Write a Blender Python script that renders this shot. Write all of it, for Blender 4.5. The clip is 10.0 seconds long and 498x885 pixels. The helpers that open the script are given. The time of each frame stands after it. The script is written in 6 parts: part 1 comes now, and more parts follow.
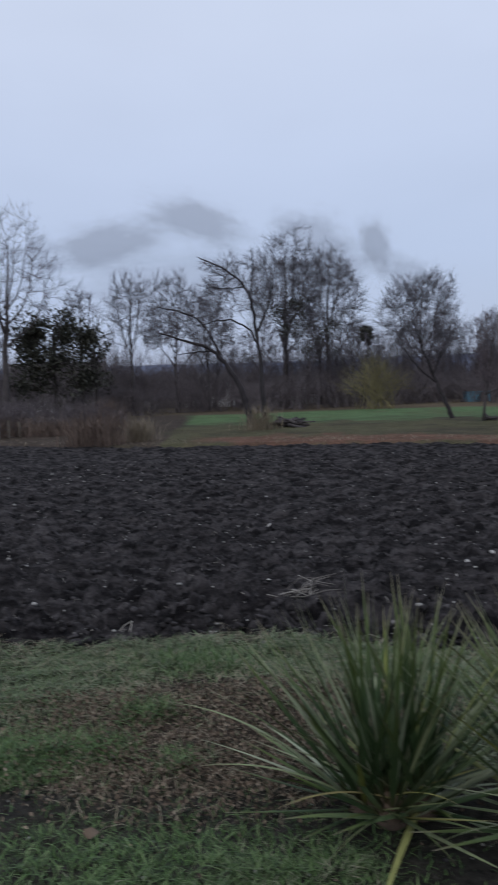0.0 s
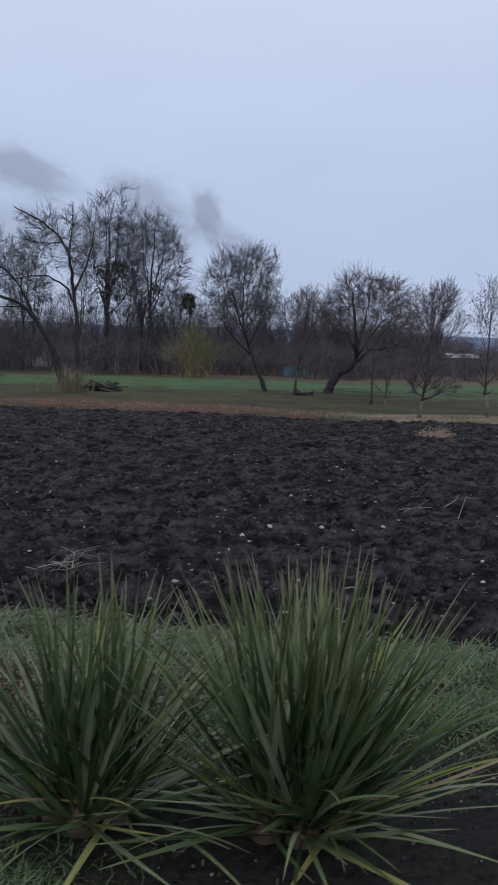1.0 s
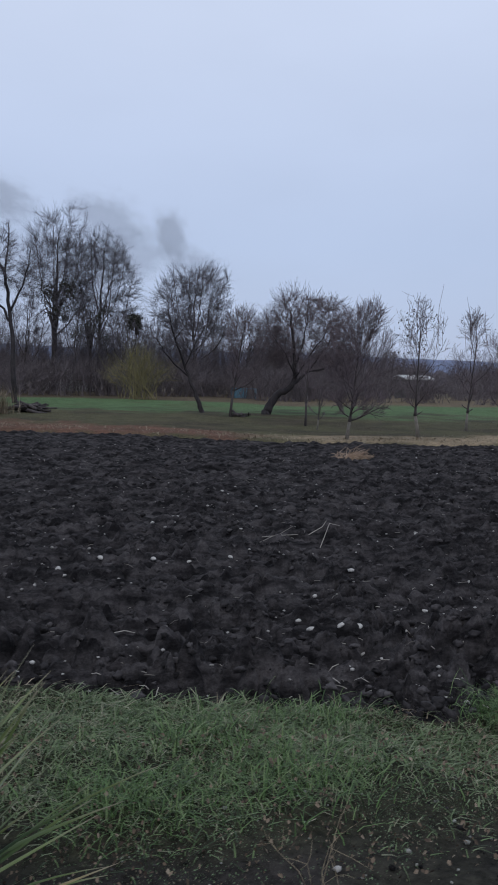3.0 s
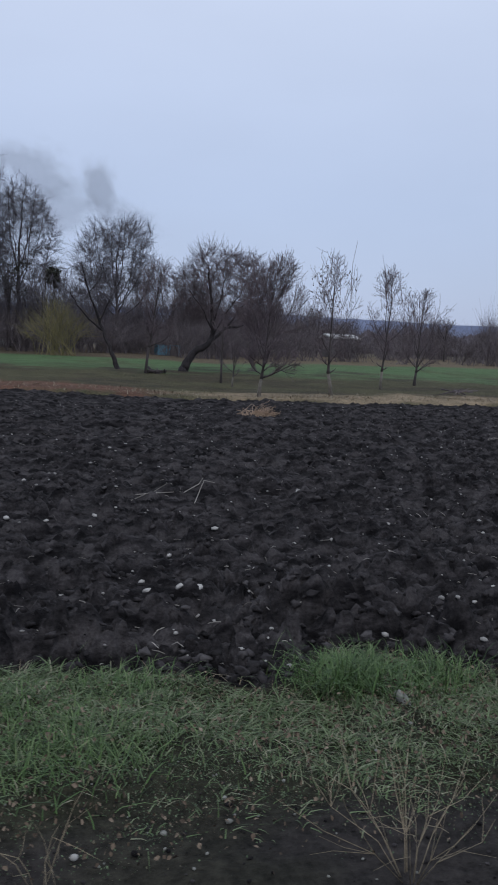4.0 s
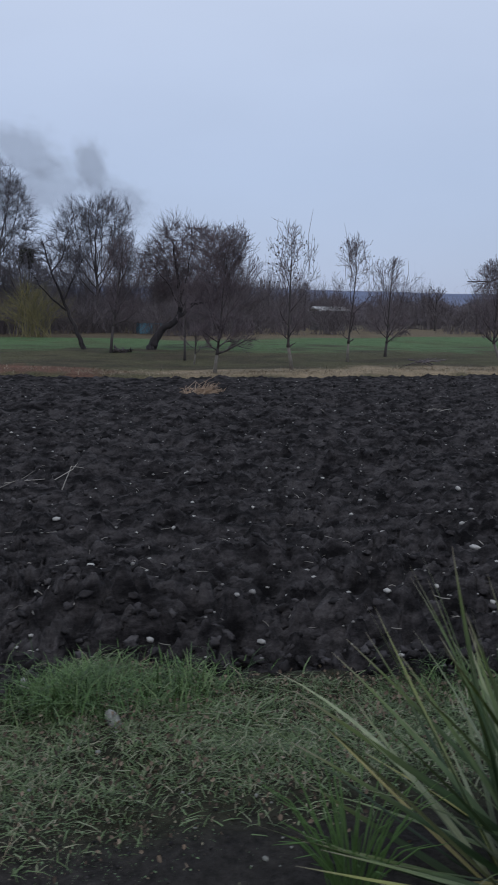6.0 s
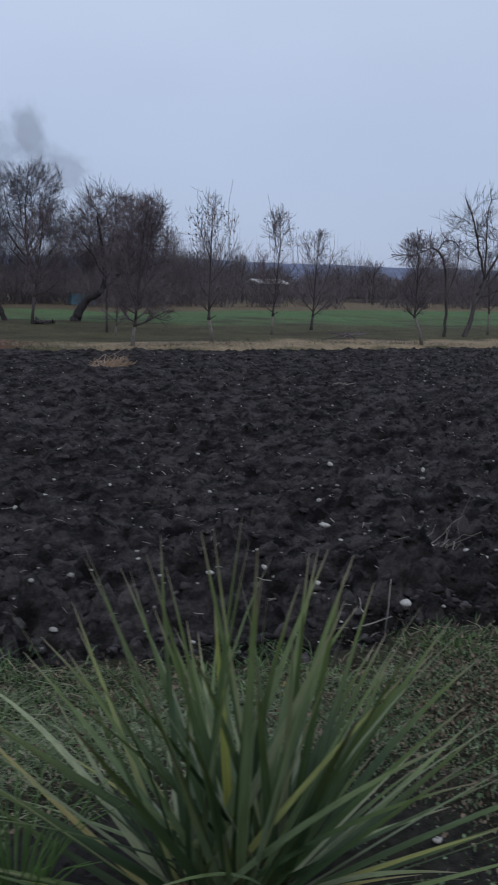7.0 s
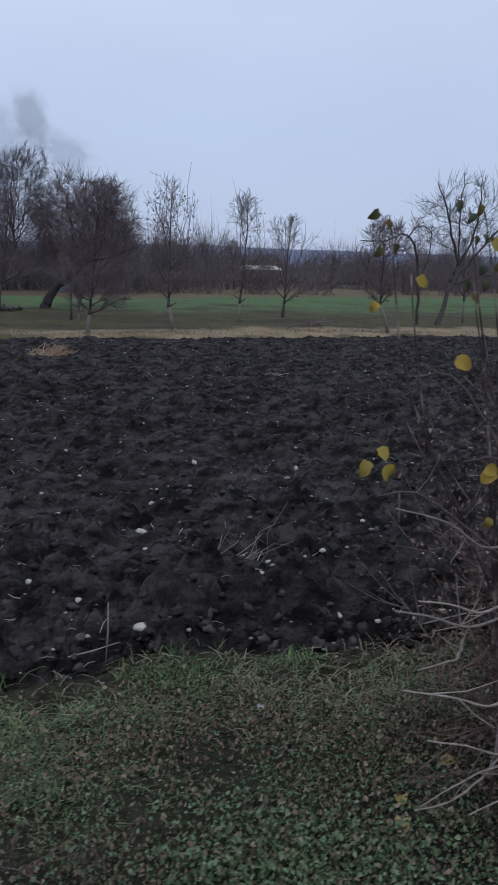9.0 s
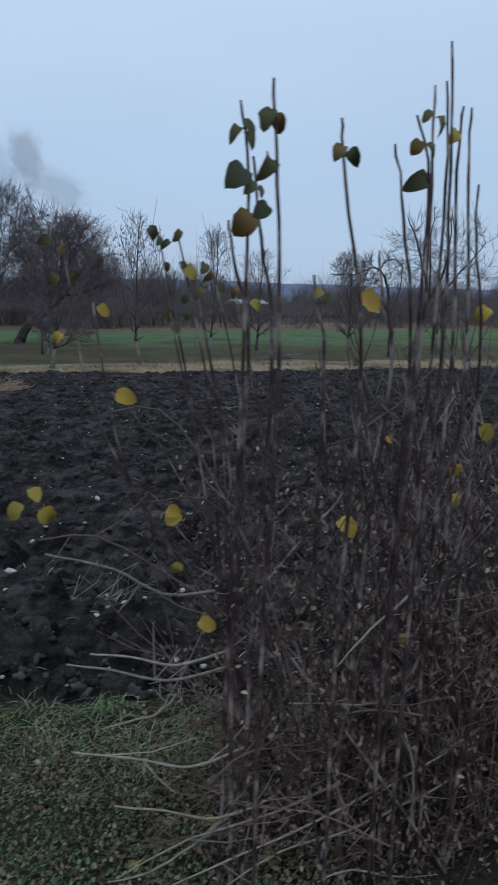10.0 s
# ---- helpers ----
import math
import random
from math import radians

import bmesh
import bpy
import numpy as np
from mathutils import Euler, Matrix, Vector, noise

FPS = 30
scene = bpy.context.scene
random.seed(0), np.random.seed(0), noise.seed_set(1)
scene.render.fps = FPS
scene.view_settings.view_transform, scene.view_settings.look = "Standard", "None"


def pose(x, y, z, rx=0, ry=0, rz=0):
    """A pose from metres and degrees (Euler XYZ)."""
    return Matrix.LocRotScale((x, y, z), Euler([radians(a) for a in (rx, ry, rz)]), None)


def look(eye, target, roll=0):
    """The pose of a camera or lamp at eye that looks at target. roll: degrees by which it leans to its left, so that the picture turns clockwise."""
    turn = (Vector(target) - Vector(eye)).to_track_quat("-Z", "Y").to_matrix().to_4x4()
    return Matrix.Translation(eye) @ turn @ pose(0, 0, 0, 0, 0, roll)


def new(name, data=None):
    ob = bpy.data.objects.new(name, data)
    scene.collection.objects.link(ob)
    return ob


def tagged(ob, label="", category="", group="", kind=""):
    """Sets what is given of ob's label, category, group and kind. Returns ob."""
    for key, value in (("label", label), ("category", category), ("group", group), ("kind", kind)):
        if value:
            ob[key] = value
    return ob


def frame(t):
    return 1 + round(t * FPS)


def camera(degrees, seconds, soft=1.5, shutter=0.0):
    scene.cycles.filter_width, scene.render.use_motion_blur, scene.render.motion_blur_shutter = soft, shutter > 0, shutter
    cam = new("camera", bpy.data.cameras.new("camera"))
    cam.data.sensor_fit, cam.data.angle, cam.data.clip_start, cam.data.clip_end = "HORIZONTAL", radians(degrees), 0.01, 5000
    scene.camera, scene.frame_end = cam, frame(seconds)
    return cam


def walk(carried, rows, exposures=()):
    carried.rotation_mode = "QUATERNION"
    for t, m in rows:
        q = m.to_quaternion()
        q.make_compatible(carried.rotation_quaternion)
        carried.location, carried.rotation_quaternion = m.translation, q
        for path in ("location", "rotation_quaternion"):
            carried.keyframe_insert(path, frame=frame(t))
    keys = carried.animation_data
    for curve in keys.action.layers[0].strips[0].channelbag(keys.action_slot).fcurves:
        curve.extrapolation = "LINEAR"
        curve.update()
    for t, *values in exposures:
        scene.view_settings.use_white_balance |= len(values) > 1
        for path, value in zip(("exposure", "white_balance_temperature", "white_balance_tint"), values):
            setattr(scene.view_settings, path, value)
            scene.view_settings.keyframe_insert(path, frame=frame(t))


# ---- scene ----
cam = camera(32.9, 10.0, soft=1.8, shutter=0.25)
METRES, EYE, TILT, LEAN, TURN = 6.757, 1.5, 0.0, 0.0, 0.0
ROWS = [
    (0.0, 0.0, 0.0, 0.0, -0.11, -3.31, 1.95),
    (0.5, 0.0299, 0.0087, -0.0042, -8.89, -4.77, -0.28),
    (1.0, 0.0623, 0.0443, -0.004, -11.85, -5.55, -1.72),
    (1.5, 0.1098, 0.0595, -0.0066, -12.93, -4.55, -1.88),
    (2.0, 0.1604, 0.0738, -0.0067, -13.6, -4.1, -1.71),
    (2.2, 0.1799, 0.0795, -0.0067, -14.08, -4.14, -1.70),
    (3.3, 0.2829, 0.1025, -0.0068, -13.96, -3.95, -1.72),
    (3.5, 0.3018, 0.1056, -0.0068, -15.01, -4.52, -1.73),
    (4.0, 0.3482, 0.1159, -0.013, -18.53, -6.63, -2.34),
    (4.5, 0.3909, 0.1304, -0.0123, -19.28, -7.96, -1.53),
    (5.0, 0.4458, 0.1258, -0.0136, -18.82, -7.72, -0.7),
    (5.5, 0.4951, 0.129, -0.0118, -17.95, -7.86, -0.37),
    (5.7, 0.5142, 0.1286, -0.0118, -17.99, -8.07, -0.40),
    (6.8, 0.6264, 0.1208, -0.0119, -21.13, -9.12, -0.95),
    (7.0, 0.6484, 0.1204, -0.0119, -22.04, -10.05, -1.03),
    (7.5, 0.7035, 0.1251, -0.0118, -24.2, -11.99, -1.3),
    (8.0, 0.7504, 0.11, -0.0093, -23.89, -11.88, -1.19),
    (8.5, 0.7929, 0.0976, -0.0055, -21.89, -11.59, -0.83),
    (9.0, 0.8408, 0.1074, -0.0059, -21.56, -10.97, -1.05),
    (9.5, 0.8953, 0.0931, -0.0056, -22.26, -9.89, -1.21),
    (10.0, 0.9535, 0.0848, -0.0059, -21.83, -8.72, -0.72),
]
walk(cam, [(t, pose(0, 0, EYE, TILT, LEAN, TURN) @ pose(METRES * x, METRES * y, METRES * z, 90 + pitch, roll, yaw)) for t, x, y, z, yaw, pitch, roll in ROWS],
     [(0.0, 0.0, 6600, 10), (0.5, 0.0, 6500, 10), (1.0, -0.03, 6500, 10), (1.5, -0.08, 6500, 10), (2.0, -0.1, 6500, 10), (3.3, 0.0, 6500, 10), (4.5, 0.0, 6490, 10), (5.5, -0.05, 6480, 9), (7.0, -0.1, 6470, 9), (7.5, 0.1, 6470, 9), (8.0, 0.06, 6470, 9), (8.5, 0.0, 6460, 9), (9.0, 0.04, 6450, 9), (9.5, 0.0, 6350, 6), (10.0, 0.0, 6200, 0)])

# ---- sky and light: overcast dusk ----
world = bpy.data.worlds.new("dusk_sky")
scene.world = world
world.use_nodes = True
wn, wl = world.node_tree.nodes, world.node_tree.links
wn.clear()
w_out = wn.new("ShaderNodeOutputWorld")
w_bg = wn.new("ShaderNodeBackground")
w_tc = wn.new("ShaderNodeTexCoord")
w_sep = wn.new("ShaderNodeSeparateXYZ")
w_ramp = wn.new("ShaderNodeValToRGB")
w_noise = wn.new("ShaderNodeTexNoise")
w_map = wn.new("ShaderNodeMapping")
w_cl = wn.new("ShaderNodeMapRange")
w_mul = wn.new("ShaderNodeMixRGB")
w_sky = wn.new("ShaderNodeTexSky")
w_mix = wn.new("ShaderNodeMixRGB")
w_str = wn.new("ShaderNodeVectorMath")
w_sky.sky_type = "NISHITA"
w_sky.sun_disc = False
w_sky.sun_elevation, w_sky.sun_rotation = radians(12), radians(200)
w_str.operation = "SCALE"
w_str.inputs["Scale"].default_value = 0.10
ramp = w_ramp.color_ramp
ramp.elements[0].position, ramp.elements[0].color = 0.0, (0.43, 0.51, 0.74, 1)
ramp.elements[1].position, ramp.elements[1].color = 0.60, (0.72, 0.81, 0.99, 1)
mid = ramp.elements.new(0.16)
mid.color = (0.51, 0.61, 0.85, 1)
mid = ramp.elements.new(0.38)
mid.color = (0.65, 0.74, 0.95, 1)
w_map.inputs["Scale"].default_value = (1.0, 1.0, 2.4)
w_noise.inputs["Scale"].default_value = 2.6
w_noise.inputs["Detail"].default_value = 4
w_cl.inputs["To Min"].default_value, w_cl.inputs["To Max"].default_value = 0.90, 1.07
w_mul.blend_type = "MULTIPLY"
w_mul.inputs[0].default_value = 1.0
w_mix.inputs[0].default_value = 0.12
wl.new(w_tc.outputs["Generated"], w_sep.inputs[0])
wl.new(w_sep.outputs["Z"], w_ramp.inputs[0])
wl.new(w_tc.outputs["Generated"], w_map.inputs[0])
wl.new(w_map.outputs[0], w_noise.inputs["Vector"])
wl.new(w_noise.outputs["Fac"], w_cl.inputs[0])
wl.new(w_ramp.outputs[0], w_mul.inputs[1])
wl.new(w_cl.outputs[0], w_mul.inputs[2])
wl.new(w_sky.outputs[0], w_str.inputs[0])
wl.new(w_mul.outputs[0], w_mix.inputs[1])
wl.new(w_str.outputs[0], w_mix.inputs[2])
wl.new(w_mix.outputs[0], w_bg.inputs["Color"])
wl.new(w_bg.outputs[0], w_out.inputs["Surface"])
w_bg.inputs["Strength"].default_value = 1.0
sun = new("sun", bpy.data.lights.new("sun", "SUN"))
sun.data.energy, sun.data.angle, sun.data.color = 0.5, radians(30), (1.0, 0.96, 0.92)
sun.matrix_world = look((0, 0, 60), (14, 40, 0))


# ---- materials ----
def nodes_of(name, rough=0.8, spec=0.3):
    m = bpy.data.materials.new(name)
    m.use_nodes = True
    n, l = m.node_tree.nodes, m.node_tree.links
    b = n["Principled BSDF"]
    b.inputs["Roughness"].default_value = rough
    b.inputs["Specular IOR Level"].default_value = spec
    return m, n, l, b


def noise_node(n, l, scale, detail=4.0, rough=0.6, stretch=None, coord="Object"):
    tc = n.new("ShaderNodeTexCoord")
    nz = n.new("ShaderNodeTexNoise")
    nz.inputs["Scale"].default_value = scale
    nz.inputs["Detail"].default_value = detail
    nz.inputs["Roughness"].default_value = rough
    if stretch:
        mp = n.new("ShaderNodeMapping")
        mp.inputs["Scale"].default_value = stretch
        l.new(tc.outputs[coord], mp.inputs[0])
        l.new(mp.outputs[0], nz.inputs["Vector"])
    else:
        l.new(tc.outputs[coord], nz.inputs["Vector"])
    return nz


def ramp_node(n, l, fac, stops):
    r = n.new("ShaderNodeValToRGB")
    els = r.color_ramp.elements
    els[0].position, els[0].color = stops[0][0], (*stops[0][1], 1)
    els[1].position, els[1].color = stops[-1][0], (*stops[-1][1], 1)
    for p, c in stops[1:-1]:
        els.new(p).color = (*c, 1)
    l.new(fac, r.inputs[0])
    return r


def times(n, l, a, b):
    m = n.new("ShaderNodeMixRGB")
    m.blend_type = "MULTIPLY"
    m.inputs[0].default_value = 1.0
    l.new(a, m.inputs[1])
    l.new(b, m.inputs[2])
    return m


def bump(n, l, b, height, strength, dist):
    bp = n.new("ShaderNodeBump")
    bp.inputs["Strength"].default_value = strength
    bp.inputs["Distance"].default_value = dist
    l.new(height, bp.inputs["Height"])
    l.new(bp.outputs[0], b.inputs["Normal"])


def varied(name, stops, by="island", grain=18.0, depth=(0.75, 1.2), rough=0.7, spec=0.3, stretch=None, bumps=0.0):
    """A surface whose pieces differ in colour (by island or by object) with a finer grain over them."""
    m, n, l, b = nodes_of(name, rough, spec)
    if by == "island":
        src = n.new("ShaderNodeNewGeometry").outputs["Random Per Island"]
    elif by == "object":
        src = n.new("ShaderNodeObjectInfo").outputs["Random"]
    else:
        src = noise_node(n, l, by, 5.0).outputs["Fac"]
    r = ramp_node(n, l, src, stops)
    g = noise_node(n, l, grain, 5.0, 0.65, stretch)
    gr = ramp_node(n, l, g.outputs["Fac"], [(0.3, (depth[0],) * 3), (0.7, (depth[1],) * 3)])
    l.new(times(n, l, r.outputs[0], gr.outputs[0]).outputs[0], b.inputs["Base Color"])
    if bumps:
        bump(n, l, b, g.outputs["Fac"], bumps, 0.01)
    return m


def ground_material():
    """Base colour by zone from the sheet's own 'tint' colours, broken up by stains and grain."""
    m, n, l, b = nodes_of("earth_and_turf", 0.95, 0.15)
    at = n.new("ShaderNodeVertexColor")
    at.layer_name = "tint"
    n1 = noise_node(n, l, 1.3, 6.0, 0.65)
    n2 = noise_node(n, l, 22.0, 6.0, 0.7)
    r1 = ramp_node(n, l, n1.outputs["Fac"], [(0.3, (0.7, 0.72, 0.7)), (0.7, (1.25, 1.2, 1.2))])
    r2 = ramp_node(n, l, n2.outputs["Fac"], [(0.3, (0.35, 0.35, 0.35)), (0.7, (1.75, 1.72, 1.66))])
    c = times(n, l, at.outputs["Color"], r1.outputs[0])
    c = times(n, l, c.outputs[0], r2.outputs[0])
    l.new(c.outputs[0], b.inputs["Base Color"])
    bump(n, l, b, n2.outputs["Fac"], 1.0, 0.04)
    return m


def soil_material():
    m, n, l, b = nodes_of("black_soil", 0.95, 0.1)
    n1 = noise_node(n, l, 0.9, 5.0, 0.6)
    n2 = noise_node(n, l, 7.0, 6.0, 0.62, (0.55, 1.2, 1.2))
    n3 = noise_node(n, l, 45.0, 4.0, 0.7)
    r1 = ramp_node(n, l, n1.outputs["Fac"], [(0.3, (0.026, 0.0240, 0.0252)), (0.7, (0.042, 0.0385, 0.0400))])
    # dry and moist soil, plus shade of the gaps between clods put into colour
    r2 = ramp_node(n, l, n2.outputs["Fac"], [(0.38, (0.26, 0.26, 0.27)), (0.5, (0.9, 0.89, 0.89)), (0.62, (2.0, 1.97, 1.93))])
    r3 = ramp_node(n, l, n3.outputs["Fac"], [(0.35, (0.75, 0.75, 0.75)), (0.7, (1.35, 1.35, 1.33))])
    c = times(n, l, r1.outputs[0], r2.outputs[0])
    l.new(times(n, l, c.outputs[0], r3.outputs[0]).outputs[0], b.inputs["Base Color"])
    ad = n.new("ShaderNodeMath")
    ad.operation = "ADD"
    l.new(n2.outputs["Fac"], ad.inputs[0])
    l.new(n3.outputs["Fac"], ad.inputs[1])
    bump(n, l, b, ad.outputs[0], 0.8, 0.03)
    return m


def smoke_material(name, seed, dens):
    """Thin drifting smoke: grey, letting the sky through, thickest in the middle and torn by noise."""
    m = bpy.data.materials.new(name)
    m.use_nodes = True
    n, l = m.node_tree.nodes, m.node_tree.links
    n.clear()
    out = n.new("ShaderNodeOutputMaterial")
    mix = n.new("ShaderNodeMixShader")
    tr = n.new("ShaderNodeBsdfTransparent")
    df = n.new("ShaderNodeBsdfDiffuse")
    df.inputs["Color"].default_value = (0.24, 0.25, 0.28, 1)
    tc = n.new("ShaderNodeTexCoord")
    gr = n.new("ShaderNodeTexGradient")
    gr.gradient_type = "QUADRATIC_SPHERE"
    mp = n.new("ShaderNodeMapping")
    nz = n.new("ShaderNodeTexNoise")
    mp.inputs["Location"].default_value = (seed, seed * 0.7, 0)
    nz.inputs["Scale"].default_value = 1.9
    nz.inputs["Detail"].default_value = 7
    nz.inputs["Roughness"].default_value = 0.58
    ws = n.new("ShaderNodeVectorMath")
    ws.operation = "SCALE"
    ws.inputs["Scale"].default_value = 0.8
    wa = n.new("ShaderNodeVectorMath")
    wa.operation = "ADD"
    wc = n.new("ShaderNodeVectorMath")
    wc.operation = "SUBTRACT"
    wc.inputs[1].default_value = (0.5, 0.5, 0.5)
    l.new(tc.outputs["Object"], mp.inputs[0])
    l.new(mp.outputs[0], nz.inputs["Vector"])
    l.new(nz.outputs["Color"], wc.inputs[0])
    l.new(wc.outputs[0], ws.inputs[0])
    l.new(tc.outputs["Object"], wa.inputs[0])
    l.new(ws.outputs[0], wa.inputs[1])
    l.new(wa.outputs[0], gr.inputs[0])
    mr = n.new("ShaderNodeMapRange")
    mr.inputs["From Min"].default_value, mr.inputs["From Max"].default_value = 0.0, 0.55
    mr.inputs["To Max"].default_value = dens
    mr.interpolation_type = "SMOOTHSTEP"
    l.new(gr.outputs["Fac"], mr.inputs[0])
    l.new(mr.outputs[0], mix.inputs[0])
    l.new(tr.outputs[0], mix.inputs[1])
    l.new(df.outputs[0], mix.inputs[2])
    l.new(mix.outputs[0], out.inputs["Surface"])
    return m


def leaf_material(name, stops, upper):
    """Yucca blade: grey-green with long fibres."""
    m = varied(name, stops, "object", 9.0, (0.65, 1.3), 0.5, 0.28, (14.0, 14.0, 0.8))
    n, l = m.node_tree.nodes, m.node_tree.links
    b = n["Principled BSDF"]
    under = b.inputs["Base Color"].links[0].from_socket
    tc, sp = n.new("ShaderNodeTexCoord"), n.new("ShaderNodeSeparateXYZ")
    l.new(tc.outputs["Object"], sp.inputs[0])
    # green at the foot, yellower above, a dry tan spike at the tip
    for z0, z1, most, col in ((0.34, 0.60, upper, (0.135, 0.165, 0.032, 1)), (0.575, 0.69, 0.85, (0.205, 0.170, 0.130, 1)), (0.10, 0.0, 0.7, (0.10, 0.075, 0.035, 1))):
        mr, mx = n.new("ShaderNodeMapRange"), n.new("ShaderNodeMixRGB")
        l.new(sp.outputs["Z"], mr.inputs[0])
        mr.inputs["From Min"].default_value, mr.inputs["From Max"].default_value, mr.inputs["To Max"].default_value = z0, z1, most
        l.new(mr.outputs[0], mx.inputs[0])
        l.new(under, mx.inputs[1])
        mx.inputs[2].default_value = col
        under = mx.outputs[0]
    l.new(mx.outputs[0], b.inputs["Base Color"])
    return m


MAT_GROUND = ground_material()
MAT_SOIL = soil_material()
MAT_BARK = varied("dark_bark", [(0.3, (0.05, 0.044, 0.044)), (0.7, (0.105, 0.092, 0.090))], 1.5, 9.0, (0.6, 1.3), 0.9, 0.15, (1, 1, 0.25), 0.5)
MAT_TWIG = varied("grey_twig", [(0.0, (0.075, 0.070, 0.082)), (1.0, (0.145, 0.134, 0.152))], "island", 6.0, (0.8, 1.2), 0.9, 0.15)
MAT_FRUIT = varied("purple_brown_twig", [(0.0, (0.095, 0.078, 0.088)), (1.0, (0.185, 0.150, 0.158))], "island", 6.0, (0.8, 1.2), 0.9, 0.15)
MAT_PALE_BARK = varied("limed_bark", [(0.3, (0.13, 0.118, 0.10)), (0.7, (0.23, 0.21, 0.185))], 6.0, 25.0, (0.7, 1.2), 0.9, 0.15)
MAT_BRUSH = varied("brown_brush", [(0.0, (0.10, 0.086, 0.094)), (0.6, (0.15, 0.13, 0.136)), (1.0, (0.195, 0.168, 0.166))], "island", 3.0, (0.8, 1.2), 0.95, 0.1)
MAT_IVY = varied("ivy_leaves", [(0.0, (0.028, 0.029, 0.022)), (1.0, (0.060, 0.060, 0.042))], "island", 3.0, (0.7, 1.2), 0.6, 0.3)
MAT_YELLOWBUSH = varied("willow_shoots", [(0.0, (0.14, 0.13, 0.06)), (1.0, (0.25, 0.215, 0.11))], "island", 3.0, (0.8, 1.2), 0.8, 0.2)
MAT_REDDRY = varied("rusty_weeds", [(0.0, (0.11, 0.082, 0.068)), (1.0, (0.22, 0.165, 0.135))], "island", 3.0, (0.8, 1.2), 0.95, 0.1)
MAT_DRY = varied("dry_grass", [(0.0, (0.15, 0.12, 0.085)), (0.5, (0.24, 0.20, 0.14)), (1.0, (0.36, 0.31, 0.23))], "island", 9.0, (0.8, 1.2), 0.85, 0.2)
MAT_GRASS = varied("verge_grass", [(0.0, (0.030, 0.042, 0.018)), (0.3, (0.080, 0.120, 0.046)), (0.65, (0.135, 0.188, 0.086)), (0.88, (0.195, 0.215, 0.13)), (1.0, (0.29, 0.265, 0.185))], "island", 9.0, (0.8, 1.2), 0.6, 0.3)
MAT_LUSH = varied("lush_grass", [(0.0, (0.028, 0.050, 0.020)), (0.6, (0.078, 0.146, 0.042)), (1.0, (0.165, 0.225, 0.095))], "island", 9.0, (0.8, 1.2), 0.6, 0.3)
MAT_COVER = varied("ground_cover_leaves", [(0.0, (0.032, 0.054, 0.026)), (0.4, (0.090, 0.142, 0.066)), (0.74, (0.165, 0.235, 0.125)), (0.82, (0.100, 0.074, 0.050)), (0.94, (0.17, 0.135, 0.088)), (1.0, (0.22, 0.215, 0.15))], "island", 30.0, (0.7, 1.2), 0.55, 0.35)
MAT_LITTER = varied("dead_leaves", [(0.0, (0.045, 0.034, 0.027)), (0.6, (0.145, 0.106, 0.076)), (0.93, (0.24, 0.185, 0.135)), (1.0, (0.27, 0.225, 0.17))], "island", 30.0, (0.7, 1.2), 0.85, 0.2)
MAT_STONE = varied("pale_stone", [(0.0, (0.20, 0.19, 0.18)), (1.0, (0.52, 0.50, 0.47))], "island", 30.0, (0.6, 1.15), 0.85, 0.25, None, 0.4)
MAT_ROCK = varied("field_stone", [(0.3, (0.16, 0.16, 0.14)), (0.7, (0.30, 0.30, 0.27))], 14.0, 60.0, (0.6, 1.2), 0.9, 0.2, None, 0.5)
MAT_STRAW = varied("bleached_straw", [(0.0, (0.16, 0.145, 0.13)), (1.0, (0.42, 0.39, 0.35))], "island", 9.0, (0.8, 1.2), 0.85, 0.2)
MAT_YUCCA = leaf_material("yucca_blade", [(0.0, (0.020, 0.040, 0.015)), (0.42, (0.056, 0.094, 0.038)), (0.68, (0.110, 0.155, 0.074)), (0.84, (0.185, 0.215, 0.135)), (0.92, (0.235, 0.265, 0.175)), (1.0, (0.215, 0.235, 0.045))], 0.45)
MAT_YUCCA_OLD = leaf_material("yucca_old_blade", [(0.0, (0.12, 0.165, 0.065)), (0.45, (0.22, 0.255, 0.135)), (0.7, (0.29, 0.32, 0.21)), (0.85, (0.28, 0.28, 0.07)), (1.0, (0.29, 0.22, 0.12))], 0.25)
MAT_SHOOT = varied("shrub_bark", [(0.42, (0.034, 0.022, 0.024)), (0.51, (0.078, 0.052, 0.053)), (0.62, (0.25, 0.205, 0.195))], 11.0, 60.0, (0.7, 1.3), 0.8, 0.3, (1, 1, 0.45), 0.3)
MAT_BROWN_SHOOT = varied("brown_shrub_twig", [(0.0, (0.052, 0.034, 0.033)), (1.0, (0.155, 0.108, 0.098))], "object", 30.0, (0.6, 1.6), 0.8, 0.3, (1, 1, 0.5), 0.3)
MAT_TWIG_PALE = varied("bleached_twig", [(0.0, (0.20, 0.17, 0.15)), (1.0, (0.33, 0.285, 0.25))], "object", 40.0, (0.6, 1.3), 0.8, 0.3, (1, 1, 0.5), 0.3)
MAT_PALE_SHOOT = varied("grey_shrub_bark", [(0.0, (0.052, 0.037, 0.037)), (1.0, (0.165, 0.126, 0.118))], "object", 40.0, (0.6, 1.5), 0.8, 0.3, (1, 1, 0.5), 0.3)
MAT_LEAF_Y = varied("yellow_leaf", [(0.0, (0.20, 0.17, 0.04)), (0.5, (0.34, 0.26, 0.045)), (1.0, (0.40, 0.24, 0.045))], "object", 25.0, (0.7, 1.15), 0.6, 0.3)
MAT_LEAF_G = varied("olive_leaf", [(0.0, (0.032, 0.042, 0.020)), (0.5, (0.075, 0.075, 0.030)), (1.0, (0.15, 0.10, 0.036))], "object", 25.0, (0.7, 1.15), 0.6, 0.3)
